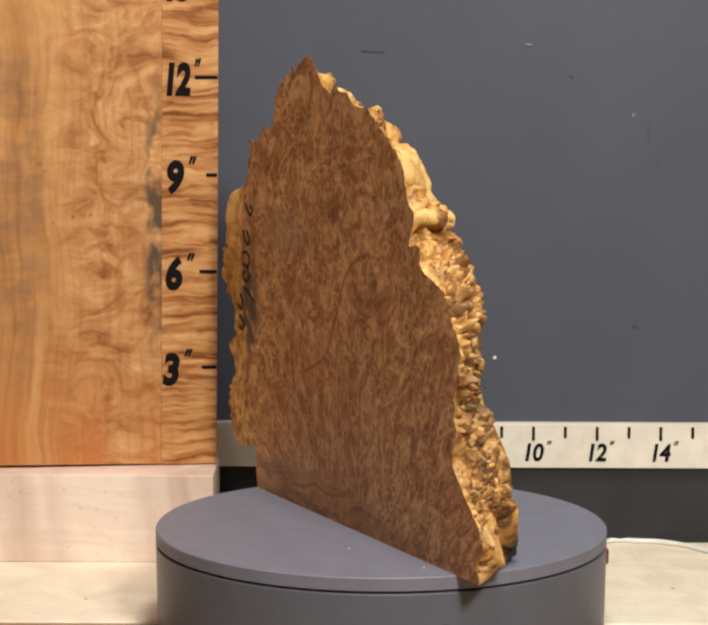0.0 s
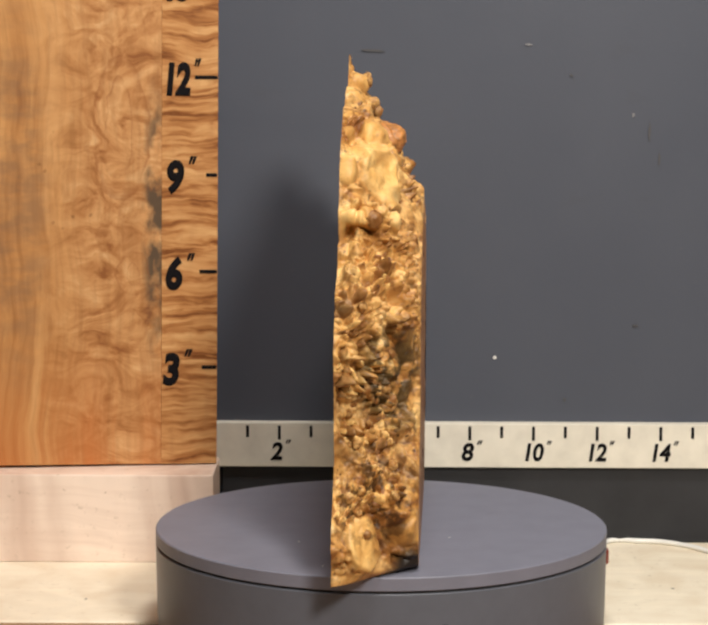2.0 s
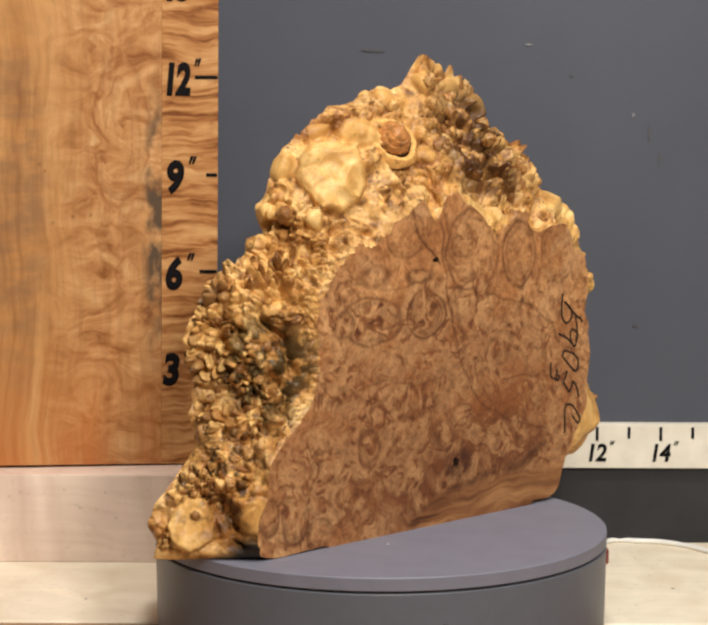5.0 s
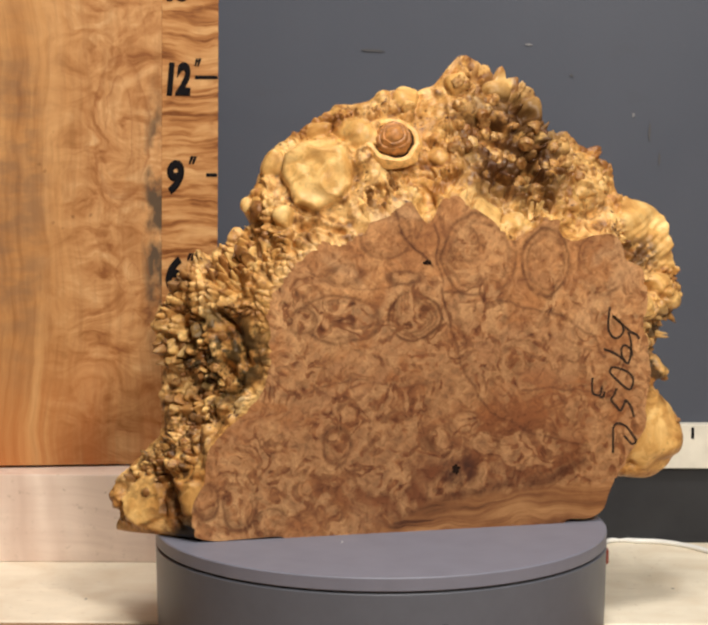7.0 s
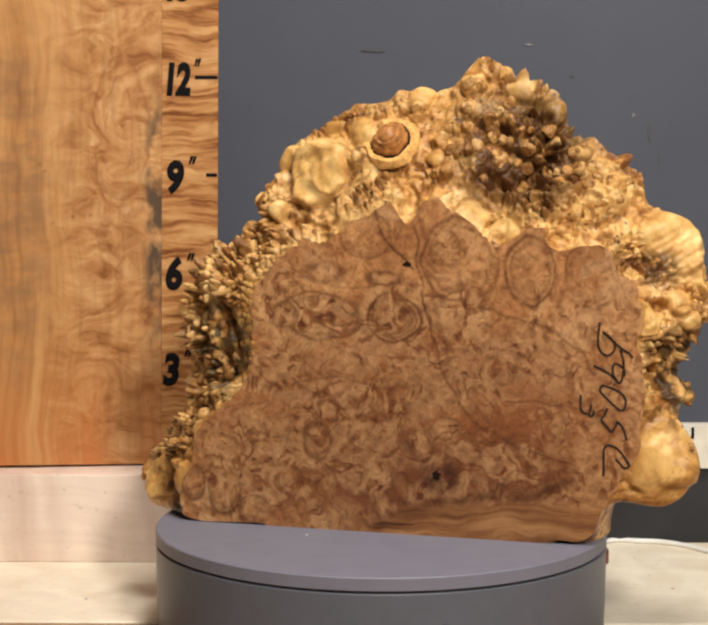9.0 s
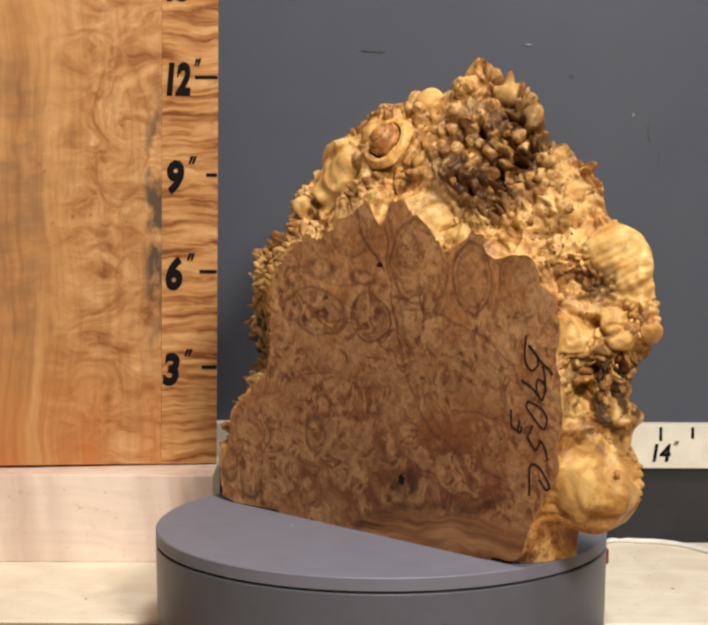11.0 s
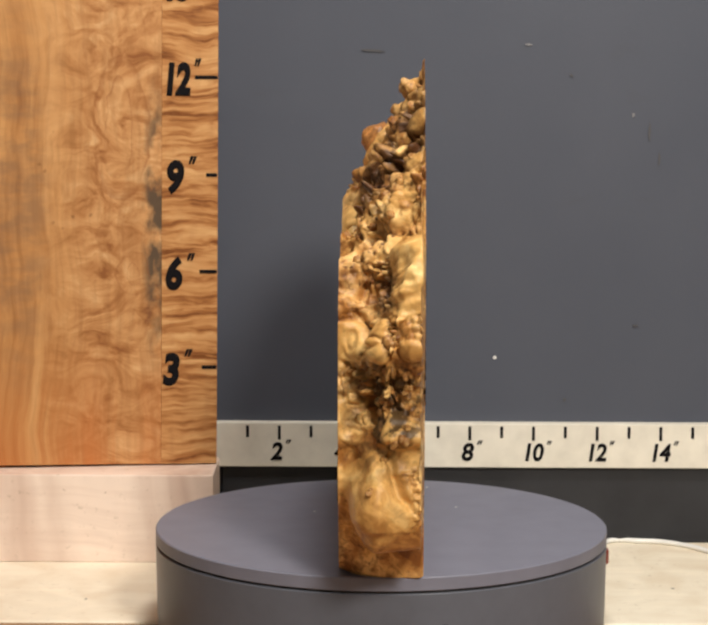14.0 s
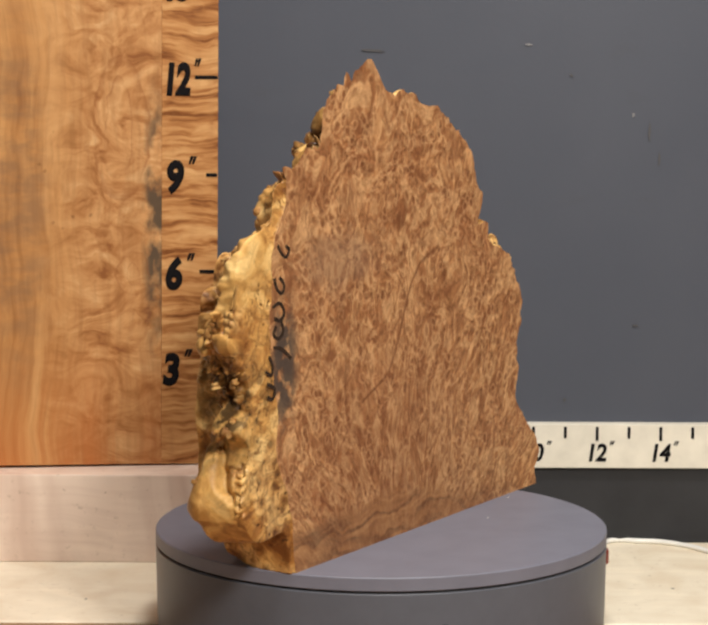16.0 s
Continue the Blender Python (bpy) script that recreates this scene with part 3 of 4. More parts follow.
def build_turntable():
    table = tagged(new("turntable"), "grey round motorised turntable on the bench", "turntable")
    table.location = (-0.0010, 0, TZ)
    h = -TZ
    R = 0.1562
    body = part("base", lathe([(0, 0.0), (R - 0.004, 0.0), (R - 0.001, 0.003), (R - 0.0006, 0.02), (R, h - 0.0114), (R - 0.0007, h - 0.0107), (0, h - 0.0107)]), GREY, table)
    part("gap_ring", lathe([(0, h - 0.0114), (R - 0.0018, h - 0.0106), (R - 0.0018, h - 0.0092), (0, h - 0.0092)]), GAP, table)
    plate = part("platter", lathe([(0, h - 0.0091), (R - 0.0006, h - 0.0091), (R, h - 0.0086), (R, h - 0.0007), (R - 0.0007, h), (R - 0.003, h), (R * 0.6, h), (0, h)]), PLATE, table)
    for i in range(3):
        rnd = random.Random(40 + i)
        bm = bmesh.new()
        bmesh.ops.create_icosphere(bm, subdivisions=1, radius=0.0009, matrix=Matrix.Diagonal((1, 1, 0.4, 1)))
        a, r = rnd.uniform(0, 6.28), rnd.uniform(0.06, 0.14)
        part("dust_speck", bm, CHIP, plate).location = (r * math.cos(a), r * math.sin(a), h)
    b = part("button", box(-0.004, 0.004, -0.002, 0.002, -0.005, 0.005, 0.001), RED, body, "small red side switch")
    b.matrix_basis = Matrix.Translation((0.1556, -0.008, 0.050)) @ pose(0, 0, 0, 0, 0, 87)
    s = part("sensor_mark", box(-0.0018, 0.0018, -0.0006, 0.0006, -0.002, 0.0012, 0.0004), GAP, body, "small dark mark")
    s.location = (0.041, -0.1506, 0.0372)
    return table, plate


def build_cable():
    pts = [(0.13, 0.125, TZ + 0.002), (0.155, 0.19, TZ + 0.002), (0.181, 0.247, TZ + 0.002), (0.205, 0.248, TZ + 0.002), (0.225, 0.244, TZ + 0.002), (0.245, 0.228, TZ + 0.002), (0.262, 0.205, TZ + 0.002), (0.30, 0.16, TZ + 0.002), (0.38, 0.13, TZ + 0.002), (0.55, 0.14, TZ + 0.002)]
    fine = []
    for i in range(len(pts) - 1):
        p0, p1, p2, p3 = (Vector(pts[min(max(i + d, 0), len(pts) - 1)]) for d in (-1, 0, 1, 2))
        for s in range(6):
            u = s / 6
            fine.append(0.5 * (2 * p1 + (p2 - p0) * u + (2 * p0 - 5 * p1 + 4 * p2 - p3) * u * u + (3 * p1 - p0 - 3 * p2 + p3) * u ** 3))
    tagged(part("power_cable", tube(fine, 0.002), WHITE), "white power cable lying on the plank", "cable")


# ---- the burl slab ----
# radii in millimetres every 3.75 degrees round the middle, from straight down, counter-clockwise
FRONT = [115, 115, 116, 117, 119, 121, 124, 128, 132, 138, 145, 153, 154, 165, 169, 166, 165, 166, 168, 170, 171, 170, 170, 169,
         167, 166, 163, 165, 169, 173, 173, 165, 168, 164, 144, 137, 138, 131, 109, 109, 111, 113, 115, 118, 120, 121, 117, 101,
         106, 115, 111, 107, 107, 107, 102, 100, 100, 105, 112, 112, 113, 113, 113, 113, 113, 114, 114, 111, 107, 105, 104, 105,
         108, 111, 116, 123, 139, 153, 160, 166, 183, 190, 182, 168, 156, 147, 145, 138, 132, 128, 124, 121, 119, 117, 116, 115]
MID = [115, 115, 116, 117, 119, 121, 124, 128, 132, 138, 145, 153, 162, 177, 173, 169, 170, 196, 205, 206, 204, 197, 191, 198,
       186, 186, 191, 209, 211, 212, 212, 208, 203, 189, 178, 182, 174, 167, 159, 152, 155, 154, 154, 162, 164, 164, 157, 148,
       150, 153, 154, 157, 156, 155, 154, 153, 152, 150, 145, 151, 146, 140, 140, 141, 143, 148, 152, 152, 153, 152, 152, 150,
       150, 151, 154, 159, 167, 182, 193, 202, 210, 202, 183, 170, 160, 151, 145, 138, 132, 128, 124, 121, 119, 117, 116, 115]
BACK = [115, 115, 116, 117, 119, 121, 124, 128, 132, 138, 145, 153, 162, 174, 171, 165, 160, 157, 155, 158, 159, 160, 159, 157,
        157, 159, 162, 166, 169, 174, 177, 182, 187, 191, 192, 194, 204, 200, 199, 193, 205, 211, 212, 214, 217, 217, 195, 187,
        188, 186, 183, 183, 183, 181, 178, 176, 174, 171, 165, 159, 160, 142, 152, 146, 152, 159, 168, 171, 174, 176, 176, 173,
        171, 171, 173, 171, 173, 198, 221, 223, 229, 206, 188, 174, 162, 153, 145, 138, 132, 128, 124, 121, 119, 117, 116, 115]
CX, CZ = 0.0186, 0.1116
YF, YB = -0.0271, 0.0264


def lattice(p, scale, seed):
    """Smooth value noise in -1..1 at the points p."""
    q = p * scale + seed * 17.31
    i = np.floor(q).astype(np.int64)
    f = q - i
    f = f * f * (3 - 2 * f)
    out = 0
    for dx in (0, 1):
        for dy in (0, 1):
            for dz in (0, 1):
                n = (i[..., 0] + dx) * 73856093 ^ (i[..., 1] + dy) * 19349663 ^ (i[..., 2] + dz) * 83492791 ^ seed * 2654435
                n = (n ^ (n >> 13)) * 1274126177 & 0x7FFFFFFF
                n = ((n ^ (n >> 15)) & 0xFFFF) / 32767.5 - 1
                out = out + n * (f[..., 0] if dx else 1 - f[..., 0]) * (f[..., 1] if dy else 1 - f[..., 1]) * (f[..., 2] if dz else 1 - f[..., 2])
    return out


def spline(values, at):
    """Closed Catmull-Rom through values, read at 0..len."""
    v = np.array(values, float) / 1000
    n = len(v)
    i = np.floor(at).astype(int)
    u = at - i
    a, b, c, d = (v[(i + k) % n] for k in (-1, 0, 1, 2))
    return 0.5 * (2 * b + (c - a) * u + (2 * a - 5 * b + 4 * c - d) * u ** 2 + (3 * b - a - 3 * c + d) * u ** 3)


def near(p, centre, size):
    d = (p - np.array(centre)) / np.array(size)
    return np.exp(-(d ** 2).sum(-1))


def apart(pts, gap, rnd, most):
    """Points of pts in random order, none nearer to another than gap."""
    kept = np.empty((0, 3))
    for c in pts[rnd.permutation(len(pts))[:9 * most]]:
        if len(kept) == 0 or ((kept - c) ** 2).sum(1).min() > gap * gap:
            kept = np.vstack([kept, c])
            if len(kept) == most:
                break
    return kept


def packed(p, seeds, size, sharp=0.30):
    """Buds packed round the seeds with deep creases between them: height 0..1, and which bud."""
    tree = kdtree.KDTree(len(seeds))
    for i, c in enumerate(seeds):
        tree.insert(c, i)
    tree.balance()
    d1, d2, which = [], [], []
    for c in p.reshape(-1, 3).tolist():
        (_, i, a), (_, _, b) = tree.find_n(c, 2)
        d1.append(a)
        d2.append(b)
        which.append(i)
    d1, d2, which = np.array(d1), np.array(d2), np.array(which)
    size = size[which]
    dome = np.sqrt(np.clip(1 - (d1 / (1.25 * size)) ** 2, 0, 1))
    h = (1 - np.exp(-(d2 - d1) / (sharp * size))) * (0.25 + 0.35 * dome + 0.40 * np.clip(1 - d1 / (1.25 * size), 0, 1)) * (d1 < 1.25 * size)
    return h.reshape(p.shape[:-1]), which.reshape(p.shape[:-1])


def trail(p, way):
    """Distance in metres of the points p from a line through the points of way, in millimetres."""
    best = np.full(p.shape[:-1], 9.0)
    w = np.array(way, float) / 1000
    for a, b in zip(w, w[1:]):
        u = np.clip(((p - a) @ (b - a)) / ((b - a) @ (b - a)), 0, 1)
        best = np.minimum(best, np.linalg.norm(p - a - u[..., None] * (b - a), axis=-1))
    return best


# millimetres in the slab's own space. Smooth swells: x, y, z, radius, height
SWELLS = ((-48, 0, 247, 27, 7), (-42, 18, 275, 8, 4), (-76, 20, 252, 9, 4), (-88, 8, 221, 9, 5), (-73, -9, 219, 8, 4), (-88, 20, 219, 8, 4),
          (-167, 6, 26, 17, 5), (-138, -22, 28, 14, 4), (57, 16, 304, 10, 5), (22, 23, 294, 9, 5), (91, 22, 303, 9, 4), (113, 20, 286, 10, 7))
SWELLS += ((68, -22, 220, 11, 6), (89, -23, 214, 9, 5), (206, -4, 163, 10, 5), (212, -4, 152, 8, 4), (223, 18, 152, 9, 3), (199, -6, 58, 30, 3),
           (214, 14, 97, 21, 3), (203, 12, 209, 27, 3), (214, 14, 190, 20, 2), (182, -20, 155, 14, 4), (-20, 4, 269, 14, 2), (135, 19, 261, 9, 4), (35, -6, 258, 7, 3))
# crusts of buds: x, y, z, radius, size of a bud
CRUSTS = ((98, 2, 262, 42, 5.0), (85, 20, 300, 24, 4.2), (160, 17, 248, 19, 3.2), (146, -2, 222, 14, 2.8), (176, -3, 193, 13, 2.2), (136, 15, 270, 18, 3.2), (222, 9, 168, 18, 2.7),
          (196, -7, 124, 19, 2.8), (-105, -3, 185, 25, 2.8), (-138, 15, 165, 20, 3.1))
CRUSTS += ((-145, 10, 125, 27, 3.5), (-135, 0, 92, 24, 2.8), (-146, -2, 60, 22, 2.7), (-165, 16, 48, 18, 2.6), (-12, -20, 228, 13, 2.7), (10, -18, 240, 14, 2.8), (112, -18, 222, 14, 2.9), (215, 0, 130, 14, 2.9))
# holes: x, y, z, radius, depth
HOLES = ((194, -10, 161, 5, 11), (193, -9, 129, 5, 10), (217, 17, 58, 5, 7), (-140, 6, 138, 5, 10), (-113, -14, 113, 6, 9), (-108, -16, 98, 5, 6), (-150, 9, 119, 4, 8), (190, -9, 117, 6, 9),
         (-90, 21, 212, 5, 6), (92, 8, 252, 6, 7), (106, 0, 246, 6, 9), (80, 12, 275, 5, 9), (98, 10, 272, 5, 9), (116, 8, 258, 5, 9), (70, 4, 262, 4, 8), (88, -6, 240, 5, 8), (108, 18, 284, 4, 7), (-136, -24, 6, 7, 5), (-128, 2, 150, 4, 8))
# creases: width, depth, then the points on their way
CREASES = ((3.4, 8, ((-92, 24, 211), (-88, 5, 212), (-71, -13, 213), (-56, -18, 213), (-35, -24, 209))),
           (2.4, 7, ((-121, 3, 178), (-115, -9, 159), (-107, -16, 143), (-100, -21, 125), (-106, -20, 104))),
           (1.8, 5, ((-128, 3, 172), (-122, -8, 156), (-114, -15, 140), (-108, -19, 122))),
           (3.0, 7, ((-153, -5, 42), (-150, -14, 24), (-149, -17, 6))),
           (3.2, 8, ((176, -20, 138), (185, -12, 120), (196, -5, 101), (206, 5, 84), (214, 14, 64))),
           (2.4, 5, ((166, -14, 205), (176, -16, 180), (186, -14, 168), (196, -8, 140))),
           (2.0, 5, ((18, 4, 280), (24, -6, 258), (30, -16, 236), (38, -22, 222))),
           (2.2, 5, ((45, 10, 285), (46, -4, 260), (46, -14, 238), (50, -22, 224))),
           (2.4, 5, ((120, -20, 218), (140, -12, 212), (158, 2, 215), (172, 14, 228))))


def ease(a, b, x):
    u = np.clip((x - a) / (b - a), 0, 1)
    return u * u * (3 - 2 * u)


def slab_surface(na=1650, ns=104):
    """The live edge as a grid: na steps round, ns from the front face to the rear one."""
    at = np.arange(na) / na * 96
    ph = at / 96 * 2 * np.pi - np.pi / 2
    f, m, b = spline(FRONT, at)[:, None], spline(MID, at)[:, None], spline(BACK, at)[:, None]
    s = np.linspace(0, 1, ns)[None]
    deg = np.degrees(ph)[:, None]
    late = 0.32 * ease(10, 28, deg)
    soon = 0.16 * ease(-42, -32, deg) * ease(-4, -14, deg)
    r0 = f * 2 * (s - 0.5) * (s - 1) + m * 4 * s * (1 - s) + b * 2 * s * (s - 0.5)
    r1 = f + (b - f) * s + (m - (f + b) / 2) * ease(0.05 + late - 0.1 * soon, 0.62 + 0.8 * late - soon, s) * ease(1, 0.95, s)
    full = ease(-48, -34, deg) * ease(50, 38, deg)
    r = r0 + (r1 - r0) * full
    s = s + 0 * r
    p = np.stack([CX + r * np.cos(ph)[:, None], YF + (YB - YF) * s, CZ + r * np.sin(ph)[:, None]], -1)
    da = np.roll(p, -1, 0) - np.roll(p, 1, 0)
    ds = np.gradient(p, axis=1)
    nrm = np.cross(ds, da)
    nrm /= np.linalg.norm(nrm, axis=2, keepdims=True) + 1e-12
    out = np.stack([np.cos(ph), 0 * ph, np.sin(ph)], -1)[:, None]
    nrm *= np.sign((nrm * out).sum(-1, keepdims=True))
    rnd = np.random.RandomState(11)
    # the foot was sawn off square at one end
    up = ease(0.003, 0.012, p[..., 2]) * (1 - 0.93 * ease(0.12, 0.14, p[..., 0]) * ease(0.034, 0.022, p[..., 2] - 0.25 * (p[..., 0] - 0.15)))
    bent = p + 0.0036 * np.stack([lattice(p, 80.0, 21), lattice(p, 80.0, 22), lattice(p, 80.0, 23)], -1)
    torn = bent + 0.0024 * np.stack([lattice(p, 170.0, 24), lattice(p, 170.0, 25), lattice(p, 170.0, 26)], -1)
    h = 0.0038 * lattice(p, 22.0, 3) + 0.0024 * lattice(p, 50.0, 5)
    folds = 1 - np.abs(2.4 * lattice(bent, 42.0, 15))
    side = ease(0.15, 0.18, p[..., 0])
    h += 0.0040 * np.clip(folds, -0.6, 1) * (1 - 0.6 * side)
    # swells, each set off by a shallow ring
    calm = np.zeros(h.shape)
    for x, y, z, r, tall in SWELLS:
        d = np.linalg.norm((bent - np.array([x, y, z]) / 1000), axis=-1) / (r / 1000)
        h += tall / 1000 * (np.sqrt(np.clip(1 - d * d, 0, 1)) - 0.45 * np.exp(-((d - 1.08) / 0.13) ** 2))
        if r > 12:
            h += 0.00035 * np.cos(d * (12 + r / 8) + 2.5 * lattice(p, 60.0, 16)) * ease(1.0, 0.8, d) + 0.0014 * lattice(p, 75.0, 17) * ease(1.0, 0.8, d)
        calm = np.maximum(calm, ease(1.06, 0.86, d))
    # crusts of packed buds
    crust, seeds, sizes = np.zeros(h.shape), [], []
    flat = torn.reshape(-1, 3)
    for x, y, z, r, size in CRUSTS:
        d = np.linalg.norm(bent - np.array([x, y, z]) / 1000, axis=-1) / (r / 1000) + 0.16 * lattice(p, 90.0, 51)
        crust = np.maximum(crust, ease(1.08, 0.86, d))
        own = apart(flat[(d < 1.1).reshape(-1)], 0.0014 * size, rnd, 330)
        own = own[rnd.uniform(0, 1, len(own)) < 0.75]
        seeds.append(own)
        sizes.append(size / 1000 * rnd.uniform(0.65, 1.5, len(own)))
    crust *= (1 - 0.9 * calm) * (0.25 + 0.75 * ease(-0.45, 0.0, lattice(p, 55.0, 52)))
    seeds, sizes = np.concatenate(seeds), np.concatenate(sizes)
    lobes, which = packed(torn, seeds, sizes)
    tall = rnd.uniform(0.35, 2.1, len(seeds))[which] * sizes[which]
    h += (1.75 * tall * lobes - 0.0036) * crust * up
    # looser, larger lumps over the rest
    rest = np.clip((1 - calm) * (1 - crust), 0, 1)
    loose = apart(flat, 0.0095, rnd, 800)
    lumps, lump = packed(torn, loose, rnd.uniform(0.0035, 0.009, len(loose)), 0.22)
    h += 0.0050 * lumps * rest * (1 - 0.55 * side) * np.clip(rnd.uniform(-0.7, 1.3, len(loose)), 0, 2)[lump] * up
    fine = apart(flat[(lattice(bent, 34.0, 31) > 0.12).reshape(-1)], 0.0040, rnd, 1100)
    pips, _ = packed(torn, fine, np.full(len(fine), 0.0027), 0.4)
    h += 0.0044 * pips * rest * ease(0.1, 0.3, lattice(bent, 34.0, 31)) * up
    for wide, deep, way in CREASES:
        h -= deep / 1000 * np.exp(-(trail(bent, way) / (wide / 1000)) ** 2)
    for x, y, z, r, deep in HOLES:
        d = np.linalg.norm(bent - np.array([x, y, z]) / 1000, axis=-1) / (r / 1000)
        h -= deep / 1000 * np.exp(-d ** 4)
    # long ribs on the shoulder
    h += 0.0005 * np.sin(1100 * (p[..., 2] - 0.6 * p[..., 0])) * near(p, (0.205, 0.004, 0.190), (0.02, 0.02, 0.022))
    h += (0.0018 * lattice(p, 190.0, 7) + 0.0006 * lattice(p, 420.0, 9)) * (1 - 0.9 * calm)
    h -= h.mean() + 0.0012
    edge = np.clip(np.minimum(s, 1 - s) / 0.12, 0, 1)[..., None]
    way = out * (1 - edge) + nrm * edge
    way /= np.linalg.norm(way, axis=2, keepdims=True)
    q = p + way * (h * np.where(up > 0.5, 1, 2 * up))[..., None] * (0.45 + 0.55 * edge)
    q[..., 1] = np.clip(q[..., 1], YF + 0.0004, YB - 0.0004)
    q[:, 0, 1], q[:, -1, 1] = YF, YB
    q[..., 2] = np.maximum(q[..., 2], 0.0)
    tone = rnd.uniform(0, 1, len(seeds))[which]
    return q, {"bud": crust, "tone": tone, "calm": calm}


def grid_mesh(name, pts, faces, material, parent, label="", smooth=True, fields=None):
    me = bpy.data.meshes.new(name)
    me.from_pydata(pts.reshape(-1, 3).tolist(), [], faces)
    me.polygons.foreach_set("use_smooth", [smooth] * len(faces))
    for key, values in (fields or {}).items():
        if values.shape[-1] == 3 and values.ndim == 2:
            me.attributes.new(key, "FLOAT_VECTOR", "POINT").data.foreach_set("vector", values.reshape(-1).astype(np.float32))
        else:
            me.attributes.new(key, "FLOAT", "POINT").data.foreach_set("value", values.reshape(-1).astype(np.float32))
    me.materials.append(material)
    ob = new(name, me)
    ob.parent = parent
    return tagged(ob, label)


# knots on the front face: x, z, half width, half height, how full of eyes, how dark the outline; millimetres
KNOTS = ((107, 184, 17, 23, 0.35, 0.9), (60, 190, 26, 29, 0.5, 0.8), (50, 198, 10, 12, 0.7, 0.6), (149, 182, 18, 21, 0.3, 0.6), (10, 214, 11, 15, 0.2, 0.6), (-6, 204, 18, 15, 0.25, 0.6), (15, 149, 19, 16, 0.9, 1.0), (15, 149, 12, 10, 0.8, 0.7))
KNOTS += ((-38, 148, 26, 17, 1.0, 0.7), (-62, 147, 9, 9, 0.8, 0.7), (62, 151, 22, 22, 1.0, 0.3), (8, 175, 12, 5, 0.8, 0.7), (-34, 179, 11, 6, 0.5, 0.6), (126, 119, 6, 6, 0.3, 0.9), (-39, 62, 9, 13, 0.1, 0.9), (-77, 50, 22, 18, 0.9, 0.2))
KNOTS += ((-107, 22, 11, 16, 0.5, 0.9), (-129, 28, 8, 13, 0.4, 0.9), (-85, 10, 12, 11, 0.4, 0.8), (3, 93, 26, 13, 1.0, 0.2), (3, 68, 20, 16, 0.9, 0.3), (98, 53, 26, 16, 0.9, 0.2), (34, 62, 10, 10, 0.8, 0.7), (52, 75, 9, 8, 0.9, 0.6))
KNOTS += ((66, 60, 9, 9, 0.9, 0.5), (-65, 108, 22, 19, 0.8, 0.2), (-6, 42, 22, 18, 0.9, 0.3), (-58, 30, 18, 13, 0.8, 0.3), (-20, 118, 15, 11, 0.7, 0.2), (90, 118, 13, 12, 0.2, 0.4), (40, 120, 15, 13, 0.7, 0.2), (125, 30, 20, 12, 0.6, 0.1))
# veins on it: width, strength, then x, z along their way
VEINS = ((1.0, 0.8, ((27, 229), (30, 192), (35, 166), (43, 130), (52, 107), (71, 80), (99, 65), (139, 53))), (1.6, 0.35, ((32, 229), (36, 192), (42, 166), (50, 132), (60, 107), (80, 84))),
         (0.9, 0.8, ((35, 164), (64, 163), (92, 153), (120, 147), (142, 131), (151, 116))), (0.9, 0.5, ((-78, 96), (-28, 108), (3, 102), (30, 104))), (0.8, 0.6, ((92, 96), (110, 94), (129, 95), (150, 92))))
VEINS += ((1.1, 1.0, ((-1, 226), (3, 210), (12, 199), (28, 182))), (0.8, 0.5, ((-60, 182), (-40, 172), (-10, 168), (20, 172))), (1.0, 0.6, ((-120, 48), (-90, 42), (-70, 25), (-62, 5))),
          (4.5, 1.0, ((4, 2), (24, 14), (50, 25), (78, 29), (110, 31), (138, 42))))


# handwriting up the edge of both faces: x, z along each stroke
PEN = (((155, 151), (154, 140), (155, 133), (160, 129), (165, 133), (164, 139), (157, 145)),
       ((157, 145), (165, 138), (171, 133), (175, 131), (177, 128)),
       ((169, 133), (171, 126), (171, 118), (169, 111), (165, 115), (164, 121), (166, 124), (171, 121), (172, 116)),
       ((151, 122), (160, 118), (167, 113)),
       ((157, 109), (156, 105), (162, 99), (169, 93), (172, 94), (173, 100), (169, 105), (162, 108), (157, 109)),
       ((161, 94), (159, 89), (157, 86), (161, 81), (164, 78), (167, 83), (168, 85), (172, 80), (174, 73)),
       ((143, 102), (143, 93), (145, 90), (149, 90), (150, 96)),
       ((152, 92), (151, 88), (148, 89)),
       ((159, 48), (159, 59), (159, 66), (162, 69), (168, 67), (173, 61), (176, 56), (173, 54), (170, 57), (167, 60)))
PEN_REAR = (((173, 211), (169, 206), (164, 203), (160, 207), (164, 210)),
            ((177, 191), (174, 184), (168, 181), (166, 186), (171, 191)),
            ((179, 173), (171, 175), (166, 169), (170, 164), (177, 166)),
            ((169, 163), (167, 157), (172, 153), (178, 156), (175, 161)),
            ((178, 148), (169, 146), (158, 139)),
            ((183, 143), (179, 136), (181, 131), (187, 134)),
            ((185, 126), (177, 122), (179, 116), (185, 118)))


